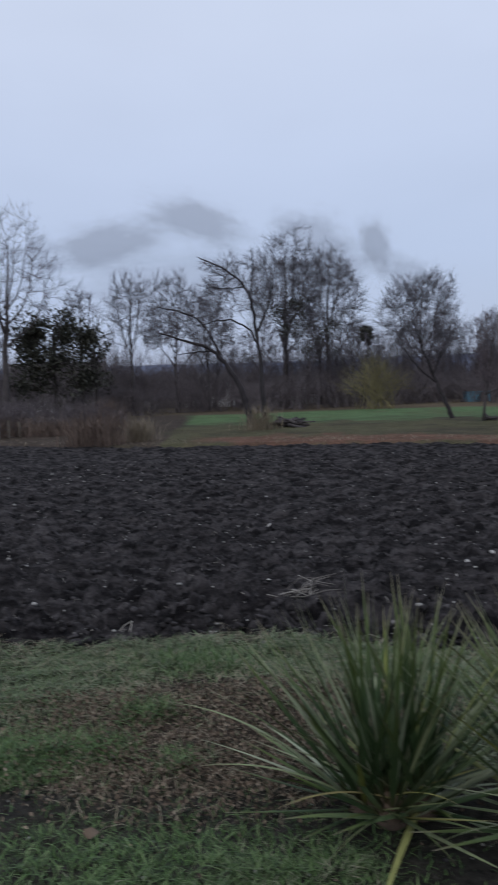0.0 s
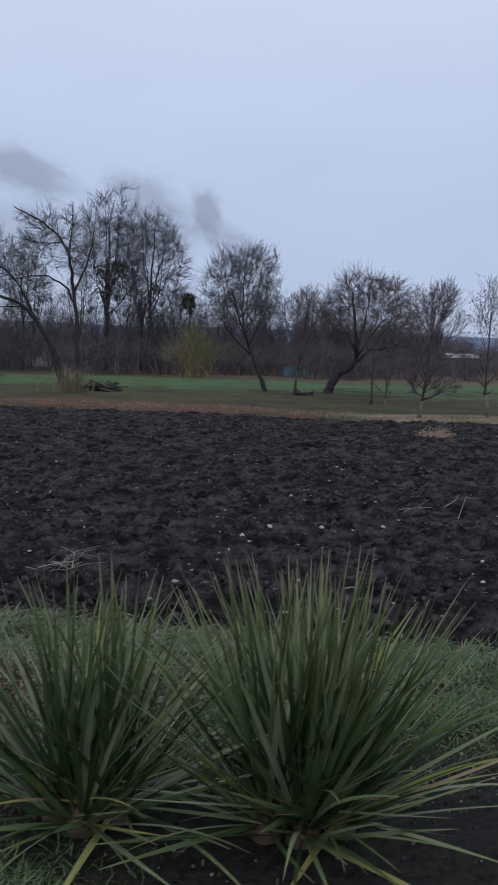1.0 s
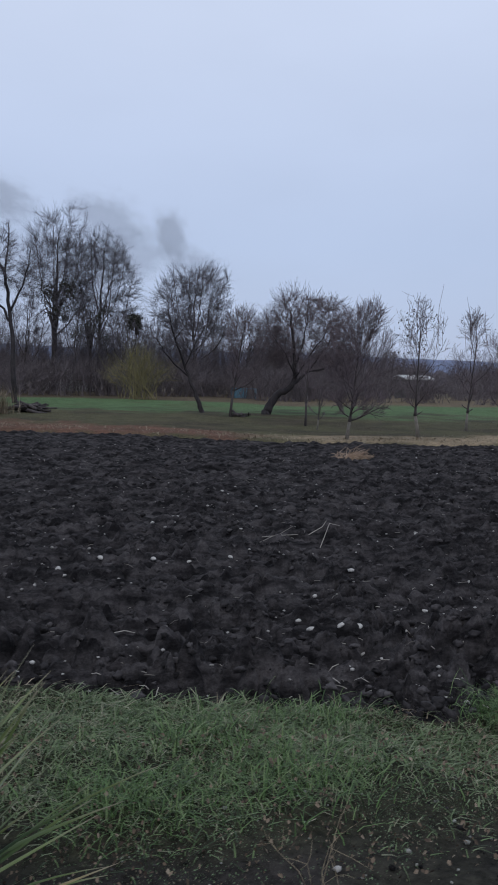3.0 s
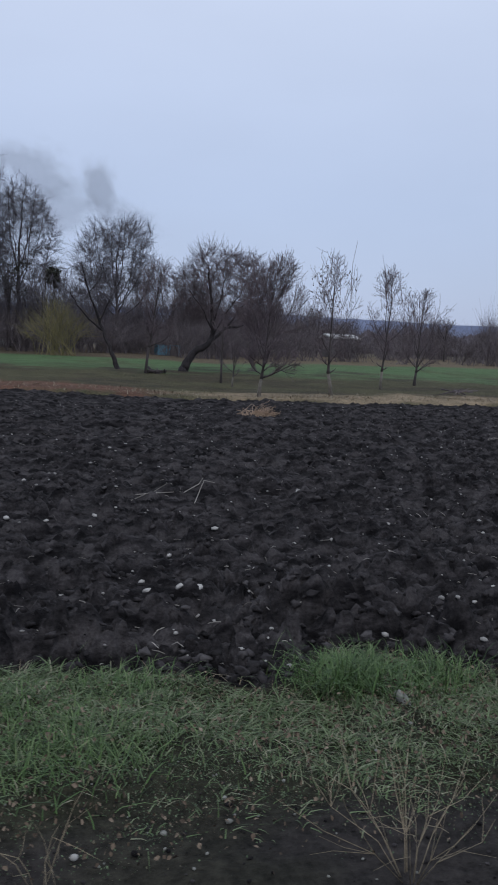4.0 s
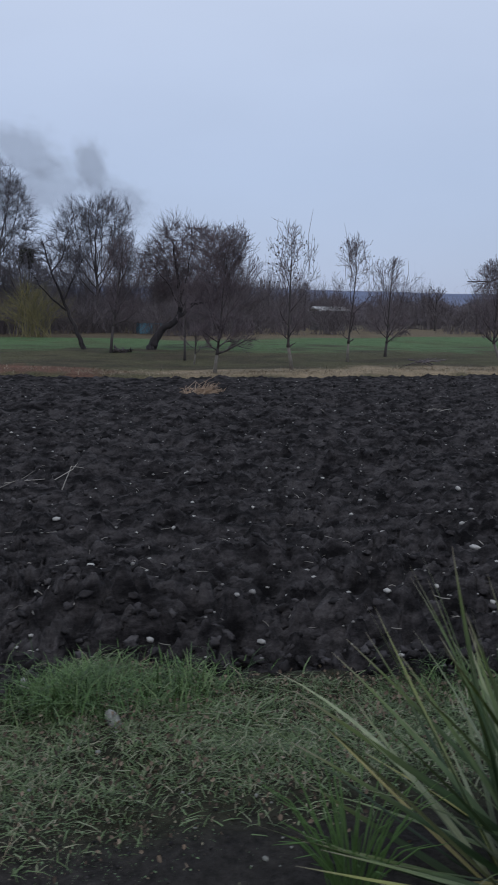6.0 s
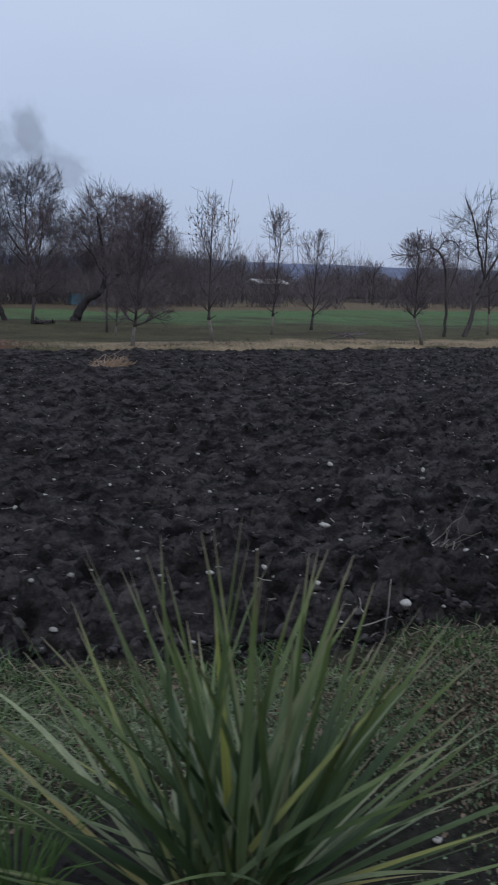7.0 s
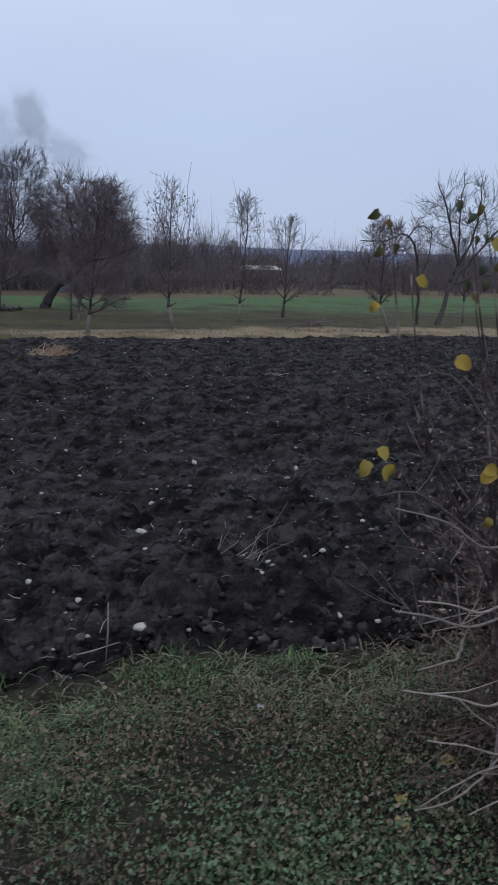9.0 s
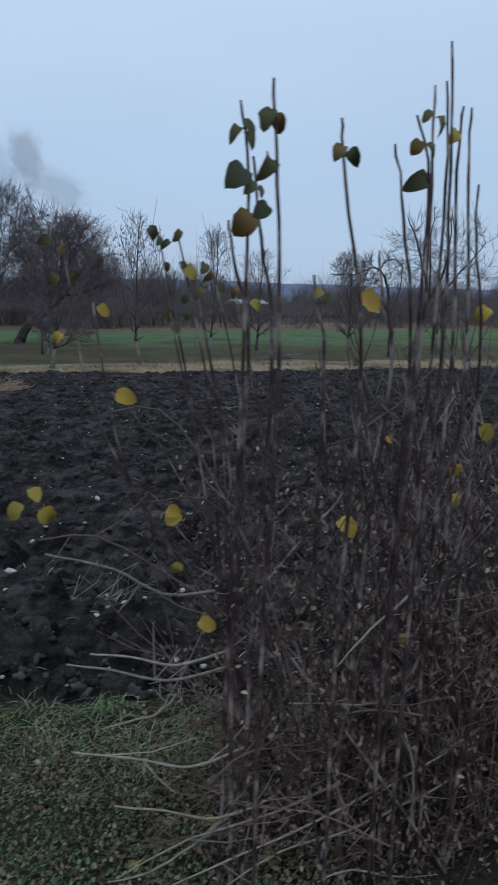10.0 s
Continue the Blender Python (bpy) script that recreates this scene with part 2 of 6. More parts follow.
# wooded hills, their blue is distance haze put into the base colour
MAT_HILL = varied("hazed_wooded_hill", [(0.3, (0.15, 0.175, 0.26)), (0.7, (0.20, 0.23, 0.32))], 0.012, 0.06, (0.85, 1.1), 1.0, 0.0)
MAT_FARWOOD = varied("far_wood", [(0.3, (0.11, 0.10, 0.12)), (0.7, (0.16, 0.145, 0.16))], 0.25, 1.5, (0.7, 1.2), 1.0, 0.0)
MAT_WHITE = varied("white_wall", [(0.3, (0.55, 0.55, 0.54)), (0.7, (0.72, 0.72, 0.70))], 0.8, 8.0, (0.85, 1.1), 0.9, 0.2)
MAT_ROOF = varied("grey_roof", [(0.3, (0.12, 0.11, 0.11)), (0.7, (0.2, 0.185, 0.18))], 0.8, 8.0, (0.8, 1.1), 0.9, 0.2)
MAT_BLUE = varied("blue_paint", [(0.3, (0.10, 0.24, 0.33)), (0.7, (0.16, 0.32, 0.42))], 1.5, 8.0, (0.8, 1.1), 0.6, 0.3)
MAT_DARK = varied("dark_opening", [(0.3, (0.02, 0.022, 0.026)), (0.7, (0.03, 0.032, 0.036))], 1.5, 8.0, (0.9, 1.1), 0.4, 0.4)
MAT_HEAP = varied("straw_heap", [(0.0, (0.26, 0.18, 0.12)), (1.0, (0.55, 0.41, 0.30))], "island", 9.0, (0.8, 1.2), 0.85, 0.2)
MAT_ROUGH = varied("rough_field_grass", [(0.0, (0.060, 0.057, 0.032)), (0.6, (0.105, 0.096, 0.058)), (1.0, (0.18, 0.145, 0.095))], "island", 9.0, (0.8, 1.2), 0.85, 0.2)
MAT_CLOD = varied("soil_clod", [(0.0, (0.020, 0.0185, 0.019)), (0.5, (0.035, 0.032, 0.033)), (0.9, (0.055, 0.050, 0.0515)), (1.0, (0.078, 0.072, 0.072))], "island", 25.0, (0.55, 1.6), 0.95, 0.12, None, 0.9)
MAT_WEED = varied("dead_weed", [(0.0, (0.24, 0.195, 0.13)), (1.0, (0.44, 0.37, 0.26))], "object", 30.0, (0.7, 1.2), 0.85, 0.2)
MAT_WOOD = varied("weathered_wood", [(0.3, (0.09, 0.075, 0.06)), (0.7, (0.18, 0.155, 0.13))], 4.0, 30.0, (0.7, 1.2), 0.9, 0.2, (8, 8, 0.6), 0.4)


# ---- tools for meshes ----
def mesh_of(name, v, quads=None, tris=None, smooth=True):
    """A mesh from arrays of corners, four-sided and three-sided faces."""
    me = bpy.data.meshes.new(name)
    v = np.asarray(v, dtype=np.float32).reshape(-1, 3)
    q = np.zeros((0, 4), np.int32) if quads is None else np.asarray(quads, np.int32).reshape(-1, 4)
    t = np.zeros((0, 3), np.int32) if tris is None else np.asarray(tris, np.int32).reshape(-1, 3)
    me.vertices.add(len(v))
    me.vertices.foreach_set("co", v.ravel())
    me.loops.add(len(q) * 4 + len(t) * 3)
    me.loops.foreach_set("vertex_index", np.concatenate([q.ravel(), t.ravel()]).astype(np.int32))
    me.polygons.add(len(q) + len(t))
    me.polygons.foreach_set("loop_start", np.concatenate([np.arange(len(q)) * 4, len(q) * 4 + np.arange(len(t)) * 3]).astype(np.int32))
    me.update(calc_edges=True)
    me.validate()
    me.polygons.foreach_set("use_smooth", np.full(len(me.polygons), smooth))
    return me


class Pile:
    """Gathers the tubes and blades of one mesh."""

    def __init__(self):
        self.v, self.q, self.t, self.n = [], [], [], 0

    def add(self, v, quads=None, tris=None):
        v = np.asarray(v, float).reshape(-1, 3)
        if quads is not None and len(quads):
            self.q.append(np.asarray(quads).reshape(-1, 4) + self.n)
        if tris is not None and len(tris):
            self.t.append(np.asarray(tris).reshape(-1, 3) + self.n)
        self.v.append(v)
        self.n += len(v)

    def tube(self, pts, rad, sides=5):
        """A tapering tube along pts, closed at both ends."""
        p = np.asarray(pts, float)
        r = np.asarray(rad, float)
        k = len(p)
        d = np.gradient(p, axis=0)
        d /= np.linalg.norm(d, axis=1)[:, None] + 1e-9
        ref = np.array([0.31, 0.17, 0.93]) if abs(d[0] @ np.array([0.31, 0.17, 0.93])) < 0.9 else np.array([1.0, 0.1, 0.0])
        a = np.cross(d, ref)
        a /= np.linalg.norm(a, axis=1)[:, None] + 1e-9
        b = np.cross(d, a)
        th = np.arange(sides) * (2 * math.pi / sides)
        ring = p[:, None] + r[:, None, None] * (np.cos(th)[None, :, None] * a[:, None] + np.sin(th)[None, :, None] * b[:, None])
        i = np.arange(k - 1)[:, None] * sides
        j = np.arange(sides)[None]
        j2 = (j + 1) % sides
        quads = np.stack([i + j, i + j2, i + sides + j2, i + sides + j], -1).reshape(-1, 4)
        v = np.concatenate([ring.reshape(-1, 3), p[:1], p[-1:]])
        o = k * sides
        jj = np.arange(sides)
        caps = np.concatenate([np.stack([(jj + 1) % sides, jj, np.full(sides, o)], -1),
                               np.stack([o - sides + jj, o - sides + (jj + 1) % sides, np.full(sides, o + 1)], -1)])
        self.add(v, quads, caps) if sides > 4 else self.add(ring.reshape(-1, 3), quads)

    def sprigs(self, a, b, ra, rb):
        """Many straight three-sided twigs at once, from a to b."""
        a, b = np.asarray(a, float), np.asarray(b, float)
        d = b - a
        d /= np.linalg.norm(d, axis=1)[:, None] + 1e-9
        u = np.cross(d, np.array([0.31, 0.93, 0.17]))
        u /= np.linalg.norm(u, axis=1)[:, None] + 1e-9
        w = np.cross(d, u)
        v = np.zeros((len(a), 6, 3))
        for k in range(3):
            o = math.cos(k * 2.0944) * u + math.sin(k * 2.0944) * w
            v[:, k], v[:, 3 + k] = a + o * ra, b + o * rb
        i = np.arange(len(a))[:, None] * 6
        self.add(v.reshape(-1, 3), np.concatenate([i + np.array([[k, (k + 1) % 3, 3 + (k + 1) % 3, 3 + k]]) for k in range(3)]))

    def mesh(self, name, smooth=True):
        return mesh_of(name, np.concatenate(self.v), np.concatenate(self.q) if self.q else None, np.concatenate(self.t) if self.t else None, smooth)


def part(name, me, material, parent=None, label="", at=None):
    ob = new(name, me)
    if not me.materials:
        me.materials.append(material)
    ob.parent = parent
    if at is not None:
        ob.matrix_basis = at
    if label:
        ob["label"] = label
    return ob


def lattice(x, y, seed):
    """Smooth value noise on a plane, about 0 to 1."""
    xi, yi = np.floor(x).astype(np.int64), np.floor(y).astype(np.int64)
    fx, fy = x - xi, y - yi
    fx, fy = fx * fx * (3 - 2 * fx), fy * fy * (3 - 2 * fy)

    def h(a, b):
        k = (a * 374761393 + b * 668265263 + seed * 974711) & 0xFFFFFFFF
        k = ((k ^ (k >> 13)) * 1274126177) & 0xFFFFFFFF
        return ((k ^ (k >> 16)) & 0xFFFF) / 65535.0
    return (h(xi, yi) * (1 - fx) + h(xi + 1, yi) * fx) * (1 - fy) + (h(xi, yi + 1) * (1 - fx) + h(xi + 1, yi + 1) * fx) * fy


def rough_noise(x, y, seed, octaves=4):
    s, a, tot = 0.0, 1.0, 0.0
    for o in range(octaves):
        s = s + a * lattice(x * 2 ** o + 13.7 * o, y * 2 ** o - 7.1 * o, seed + o)
        tot += a
        a *= 0.5
    return s / tot


def lumps(x, y, seed):
    """Rounded clods: height of the tallest dome over each place, about 0 to 1."""
    xi, yi = np.floor(x).astype(np.int64), np.floor(y).astype(np.int64)
    best = np.zeros(np.shape(x))

    def h(a, b, s):
        k = (a * 374761393 + b * 668265263 + (seed + s) * 974711) & 0xFFFFFFFF
        k = ((k ^ (k >> 13)) * 1274126177) & 0xFFFFFFFF
        return ((k ^ (k >> 16)) & 0xFFFF) / 65535.0
    for dx in (-1, 0, 1):
        for dy in (-1, 0, 1):
            a, b = xi + dx, yi + dy
            cx, cy, rr, hh = a + h(a, b, 1), b + h(a, b, 2), 0.35 + 0.6 * h(a, b, 3), h(a, b, 4)
            d = ((x - cx) ** 2 + (y - cy) ** 2) / rr ** 2
            best = np.maximum(best, (0.25 + 0.75 * hh) * np.sqrt(np.clip(1 - d, 0, 1)) * rr)
    return best


def cracked(x, y, seed):
    """Broken clods: blocks of uneven height parted by crevices, about 0 to 1."""
    xi, yi = np.floor(x).astype(np.int64), np.floor(y).astype(np.int64)
    f1, f2, top = np.full(np.shape(x), 9.0), np.full(np.shape(x), 9.0), np.zeros(np.shape(x))

    def h(a, b, s):
        k = (a * 374761393 + b * 668265263 + (seed + s) * 974711) & 0xFFFFFFFF
        k = ((k ^ (k >> 13)) * 1274126177) & 0xFFFFFFFF
        return ((k ^ (k >> 16)) & 0xFFFF) / 65535.0
    for dx in (-1, 0, 1):
        for dy in (-1, 0, 1):
            a, b = xi + dx, yi + dy
            d = np.hypot(x - a - h(a, b, 1), y - b - h(a, b, 2))
            near = d < f1
            f2 = np.where(near, f1, np.minimum(f2, d))
            top = np.where(near, h(a, b, 4), top)
            f1 = np.where(near, d, f1)
    return np.sqrt(np.clip((f2 - f1) * 2.2, 0, 1)) * (0.15 + 0.85 * top * top) * (1.05 - 0.5 * f1)


def level(y):
    """The ground's height: a plain field that rises gently away from the path."""
    return np.interp(y, [0, 9, 13, 17, 20, 22, 25, 31, 60, 120], [-0.08, -0.085, -0.02, 0.02, 0.045, 0.07, 0.15, 0.31, 0.58, 0.62])


def near_edge(x):
    return np.interp(x, [-6.00, -1.65, -1.26, -0.91, -0.56, -0.19, 2.34, 2.55, 2.75, 2.85, 3.00, 3.29, 3.45, 3.61, 3.74, 3.96, 4.12, 4.37, 4.60, 4.76, 5.61, 5.82, 6.03, 6.28, 6.39, 6.57, 6.73, 7.01, 7.23, 7.51, 7.74, 8.60, 14.00],
                     [5.77, 5.37, 5.27, 5.29, 5.40, 5.48, 4.55, 4.54, 4.57, 4.43, 4.48, 4.40, 4.21, 4.04, 4.05, 4.35, 4.47, 4.34, 4.21, 4.06, 3.82, 3.77, 3.72, 3.76, 3.84, 3.89, 3.81, 3.68, 3.57, 3.56, 3.54, 3.39, 3.10]) + 0.16 * (rough_noise(x * 3.0, x * 0, 5, 3) - 0.5)


def far_edge(x):
    return np.interp(x, [-20, -7.4, -3.8, -1.2, 1.4, 3.5, 5.7, 7.7, 9.8, 12, 20, 45], [28.5, 26.2, 24.2, 23.6, 23.6, 23.0, 22.0, 21.3, 21.0, 20.9, 20.75, 20.5])


def height(x, y):
    """Height of the bare ground, with the small unevenness of the verge."""
    x, y = np.asarray(x, float), np.asarray(y, float)
    far = np.clip((y - 8) / 20, 0, 1)
    # trodden soil and turf roughness along the path side
    near = np.clip((6 - y) / 0.3, 0, 1) * np.clip((y - 0.8) / 0.5, 0, 1) * np.clip((x + 4) / 0.5, 0, 1) * np.clip((10 - x) / 0.5, 0, 1)
    lift = near * (0.05 * cracked(x * 7, y * 7, 51) * rough_noise(x * 2, y * 2, 53) + 0.05 * (rough_noise(x * 6, y * 6, 52) - 0.4))
    dip = np.interp(x, [1.5, 3.2], [0.02, 0.05]) * np.exp(-((y - near_edge(x) + 0.15) / 0.42) ** 2)
    return level(y) - dip + lift + (0.05 * (rough_noise(x * 1.4, y * 1.4, 3) - 0.5) * (1 - far) + 0.25 * (rough_noise(x * 0.12, y * 0.12, 8) - 0.5) * far * np.clip((140 - y) / 100, 0, 1))


def soil_height(x, y):
    """Top of the ploughed soil."""
    x, y = np.asarray(x, float), np.asarray(y, float)
    w = 0.25 * (rough_noise(x * 0.8, y * 0.8, 21) - 0.5)
    furrow = 0.032 * np.sin((y + 0.10 * x + w) * 2 * math.pi / 0.42)
    pick = rough_noise(x * 1.1, y * 1.1, 46, 2)
    rim = 1 + 0.5 * np.exp(-((y - near_edge(x) - 0.5) / 0.6) ** 2)
    wx = 0.10 * (rough_noise(x * 4, y * 4, 55, 3) - 0.5)
    wy = 0.10 * (rough_noise(x * 4 + 9, y * 4, 57, 3) - 0.5)
    clods = 0.13 * lumps(x * 2.2, (y + w) * 4.0, 31) * np.clip(2.4 * pick - 0.5, 0.1, 1) + 0.085 * cracked((x + wx) * 3.0 + 3, (y + wy) * 4.4, 37) + 0.105 * cracked((x + wx) * 7.0, (y + wy) * 9.0, 41) + 0.06 * cracked((x + wx) * 13, (y + wy) * 15, 42) + 0.02 * lumps(x * 24, y * 26, 43)
    clods = clods * np.interp(y, [4, 10, 20], [1.0, 0.9, 0.6])
    crumbs = 0.04 * (rough_noise(x * 8, y * 9, 48, 4) - 0.5)
    return level(y) - 0.135 + furrow + clods * rim + crumbs + 0.05 * (rough_noise(x * 0.5, y * 0.5, 44, 3) - 0.5)


def blades(pile, x, y, z, h, w, lean, az, short=False):
    """Many bent grass blades at once; short ones with one bend less."""
    k = len(x)
    dx, dy = np.cos(az), np.sin(az)
    sx, sy = -dy * w, dx * w
    v = np.zeros((k, 7, 3))
    for i, s in enumerate((0.0, 0.45, 0.8)):
        off = lean * h * s ** 1.7
        zz = z + h * s * (1 - 0.35 * lean * s)
        ww = (1.0, 0.9, 0.55)[i]
        v[:, 2 * i] = np.stack([x + dx * off + sx * ww, y + dy * off + sy * ww, zz], -1)
        v[:, 2 * i + 1] = np.stack([x + dx * off - sx * ww, y + dy * off - sy * ww, zz], -1)
    off = lean * h
    v[:, 6] = np.stack([x + dx * off, y + dy * off, z + h * (1 - 0.42 * lean)], -1)
    if short:
        v = v[:, [0, 1, 2, 3, 6]]
        o = np.arange(k)[:, None] * 5
        pile.add(v.reshape(-1, 3), o + np.array([[0, 1, 3, 2]]), o + np.array([[2, 3, 4]]))
        return
    o = np.arange(k)[:, None] * 7
    q = np.concatenate([o + np.array([[0, 1, 3, 2]]), o + np.array([[2, 3, 5, 4]])])
    t = o + np.array([[4, 5, 6]])
    pile.add(v.reshape(-1, 3), q, t)


def flat_leaves(pile, x, y, z, size, rng, tilt=0.5, wide=1.0):
    """Many small cupped leaves lying about."""
    k = len(x)
    az = rng.uniform(0, 2 * math.pi, k)
    u = np.stack([np.cos(az), np.sin(az), rng.normal(0, tilt, k)], -1)
    u /= np.linalg.norm(u, axis=1)[:, None]
    s = np.stack([-np.sin(az), np.cos(az), rng.normal(0, tilt, k)], -1)
    s /= np.linalg.norm(s, axis=1)[:, None]
    n = np.cross(u, s)
    c = np.stack([x, y, z], -1)
    sz = size[:, None]
    s = s * wide
    v = np.stack([c - u * sz * 0.55, c - u * sz * 0.1 + s * sz * 0.45 + n * sz * 0.16, c + u * sz * 0.35 + s * sz * 0.28 + n * sz * 0.1,
                  c + u * sz * 0.62, c + u * sz * 0.35 - s * sz * 0.28 + n * sz * 0.1, c - u * sz * 0.1 - s * sz * 0.45 + n * sz * 0.16], 1)
    o = np.arange(k)[:, None] * 6
    q = np.concatenate([o + np.array([[0, 3, 2, 1]]), o + np.array([[0, 5, 4, 3]])])
    pile.add(v.reshape(-1, 3), q)


def pebble(pile, x, y, z, r, rng, flat=0.6, ico=1, crumbly=0.0):
    """A rounded irregular lump."""
    v, f = LUMP[ico]
    s = r * np.array([rng.uniform(0.75, 1.35), rng.uniform(0.7, 1.1), flat * rng.uniform(0.8, 1.2)])
    a = rng.uniform(0, 6.28)
    k1, k2, k3 = rng.normal(0, 1.3, (3, 3))
    w = v * (1 + 0.12 * np.sin(v @ k1 * 1.7 + 1) + 0.10 * np.sin(v @ k2 * 2.6) + 0.05 * np.sin(v @ k3 * 4.5))[:, None] * s
    if crumbly:
        w = w * (1 + crumbly * rng.normal(0, 1, (len(v), 1)).clip(-1.6, 1.6))
        tip = rng.normal(0, 0.4)
        ca, sa = math.cos(tip), math.sin(tip)
        w = np.stack([w[:, 0] * ca - w[:, 2] * sa, w[:, 1], w[:, 0] * sa + w[:, 2] * ca], -1)
    w = np.stack([w[:, 0] * math.cos(a) - w[:, 1] * math.sin(a), w[:, 0] * math.sin(a) + w[:, 1] * math.cos(a), w[:, 2]], -1)
    pile.add(w + np.array([x, y, z]), None, f)


LUMP = {}
for sub in (1, 2):
    ball = bmesh.new()
    bmesh.ops.create_icosphere(ball, subdivisions=sub, radius=1.0)
    ball.verts.index_update()
    LUMP[sub] = (np.array([q.co[:] for q in ball.verts]), np.array([[q.index for q in f.verts] for f in ball.faces]))
    ball.free()


# ---- ground, ploughed field, hills ----
def steps(*spans):
    """Grid lines: (start, end, step) spans, each but the last without its end."""
    out = [np.arange(a, b - 1e-6, s) for a, b, s in spans]
    return np.concatenate(out + [[spans[-1][1]]])


def build_ground():
    xs = steps((-1500, -300, 150), (-300, -60, 24), (-60, -16, 2.0), (-16, -4, 0.4), (-4, 10, 0.072), (10, 40, 0.4), (40, 120, 2.5), (120, 400, 28), (400, 1800, 140))
    ys = steps((-60, -4, 8), (-4, 0.8, 0.4), (0.8, 2.2, 0.12), (2.2, 6, 0.065), (6, 18, 0.8), (18, 34, 0.28), (34, 70, 0.6), (70, 140, 3), (140, 400, 20), (400, 2400, 160))
    X, Y = np.meshgrid(xs, ys)
    Z = height(X, Y)
    ne, fe = near_edge(X), far_edge(X)
    under = np.clip((Y - ne - 0.1) / 0.2, 0, 1) * np.clip((fe - Y) / 0.3, 0, 1)
    Z = Z - 0.16 * under
    # colour zones
    j = rough_noise(X * 1.1, Y * 1.1, 61) - 0.5
    j2 = rough_noise(X * 0.35, Y * 0.35, 65) - 0.5
    soil, litter, turf = np.array([0.036, 0.033, 0.032]), np.array([0.048, 0.037, 0.030]), np.array([0.036, 0.037, 0.024])
    crop, rough, pale, brown = np.array([0.082, 0.138, 0.062]), np.array([0.077, 0.075, 0.042]), np.array([0.27, 0.215, 0.145]), np.array([0.125, 0.070, 0.050])
    C = np.empty(X.shape + (3,))
    C[:] = turf

    def lay(mask, col):
        m = np.clip(mask, 0, 1)[..., None]
        C[:] = C * (1 - m) + col * m
    bare = np.interp(X, [-4, -1, 0.5, 2.5, 4.4, 5.8, 6.3, 7.2, 9], [3.2, 3.3, 3.2, 3.25, 3.15, 2.75, 2.3, 2.9, 3.1])
    lay((bare - Y + 0.7 * j) / 0.25 + 0.5, soil)
    lay(((0.75 - np.hypot((X + 0.15) / 1.1, Y - 3.95)) + 1.1 * j) / 0.3, litter)
    lay((0.55 - np.hypot(X - 6.9, (Y - 3.3) * 1.2) + 1.2 * j) / 0.4, litter)
    lay(np.clip((2.75 - Y) / 0.2 + j, 0, 1) * np.clip((0.3 - X) / 0.5 + j, 0, 1), turf)
    lay((0.9 - Y) / 0.5 + 2 * j, turf)
    lay(0.5 * np.clip((rough_noise(X * 1.7, Y * 1.7, 67) - 0.5) * 6, 0, 1) * (Y < 3.6), turf)
    beyond = (Y > fe - 0.4)
    lay(beyond * 1.0, rough)
    lay(beyond * np.clip((Y - np.interp(X, [-10, -2, 5, 10, 15, 24, 40], [34, 33, 31.5, 30.5, 28.5, 29, 29.5]) + 7 * j) / 2.0, 0, 1), crop)
    lay(0.5 * beyond * np.clip((j2 + 0.6 * j - 0.03) * 5, 0, 1) * (Y < 42), rough)
    lay(0.6 * beyond * np.clip((rough_noise(X * 0.5, Y * 0.9, 69) - 0.52) * 7, 0, 1) * (Y < 36), litter)
    end = np.interp(X, [-30, 5, 15, 25, 35, 60], [42, 44.5, 41.5, 45.5, 46.5, 52])
    lay((Y - end + 3 * j2) / 2.0, pale * np.interp(X, [5, 22], [0.3, 0.5])[..., None])
    lay((Y - end - 30 + 6 * j2) / 8.0, np.array([0.10, 0.085, 0.06]))
    lay(beyond * (1.5 - np.abs(Y - fe - 0.9) + 2.4 * j) / 0.5 * np.clip((X - 7) / 4, 0, 1), pale)
    lay(beyond * (1.7 - np.abs(Y - fe - 1.2) + 3.4 * j) / 0.8 * np.clip((8.0 - X) / 2, 0, 1) * np.clip((X + 2) / 2, 0, 1), brown)
    lay(beyond * (3.2 - np.abs(Y - fe - 2) + 4 * j) / 1.0 * (X < -2.5), litter * 1.2)
    lay((48 - Y) / 2 * (Y > 29) * np.clip((-2.5 - X) / 2, 0, 1), litter)
    ny, nx = X.shape
    i = np.arange(ny - 1)[:, None] * nx + np.arange(nx - 1)[None]
    q = np.stack([i, i + 1, i + nx + 1, i + nx], -1).reshape(-1, 4)
    me = mesh_of("ground", np.stack([X, Y, Z], -1), q)
    at = me.color_attributes.new("tint", "FLOAT_COLOR", "POINT")
    at.data.foreach_set("color", np.concatenate([C, np.ones(X.shape + (1,))], -1).astype(np.float32).ravel())
    tagged(part("ground", me, MAT_GROUND), "flat rural ground with turf verge, trodden soil and a green crop field", "ground", kind="structure")


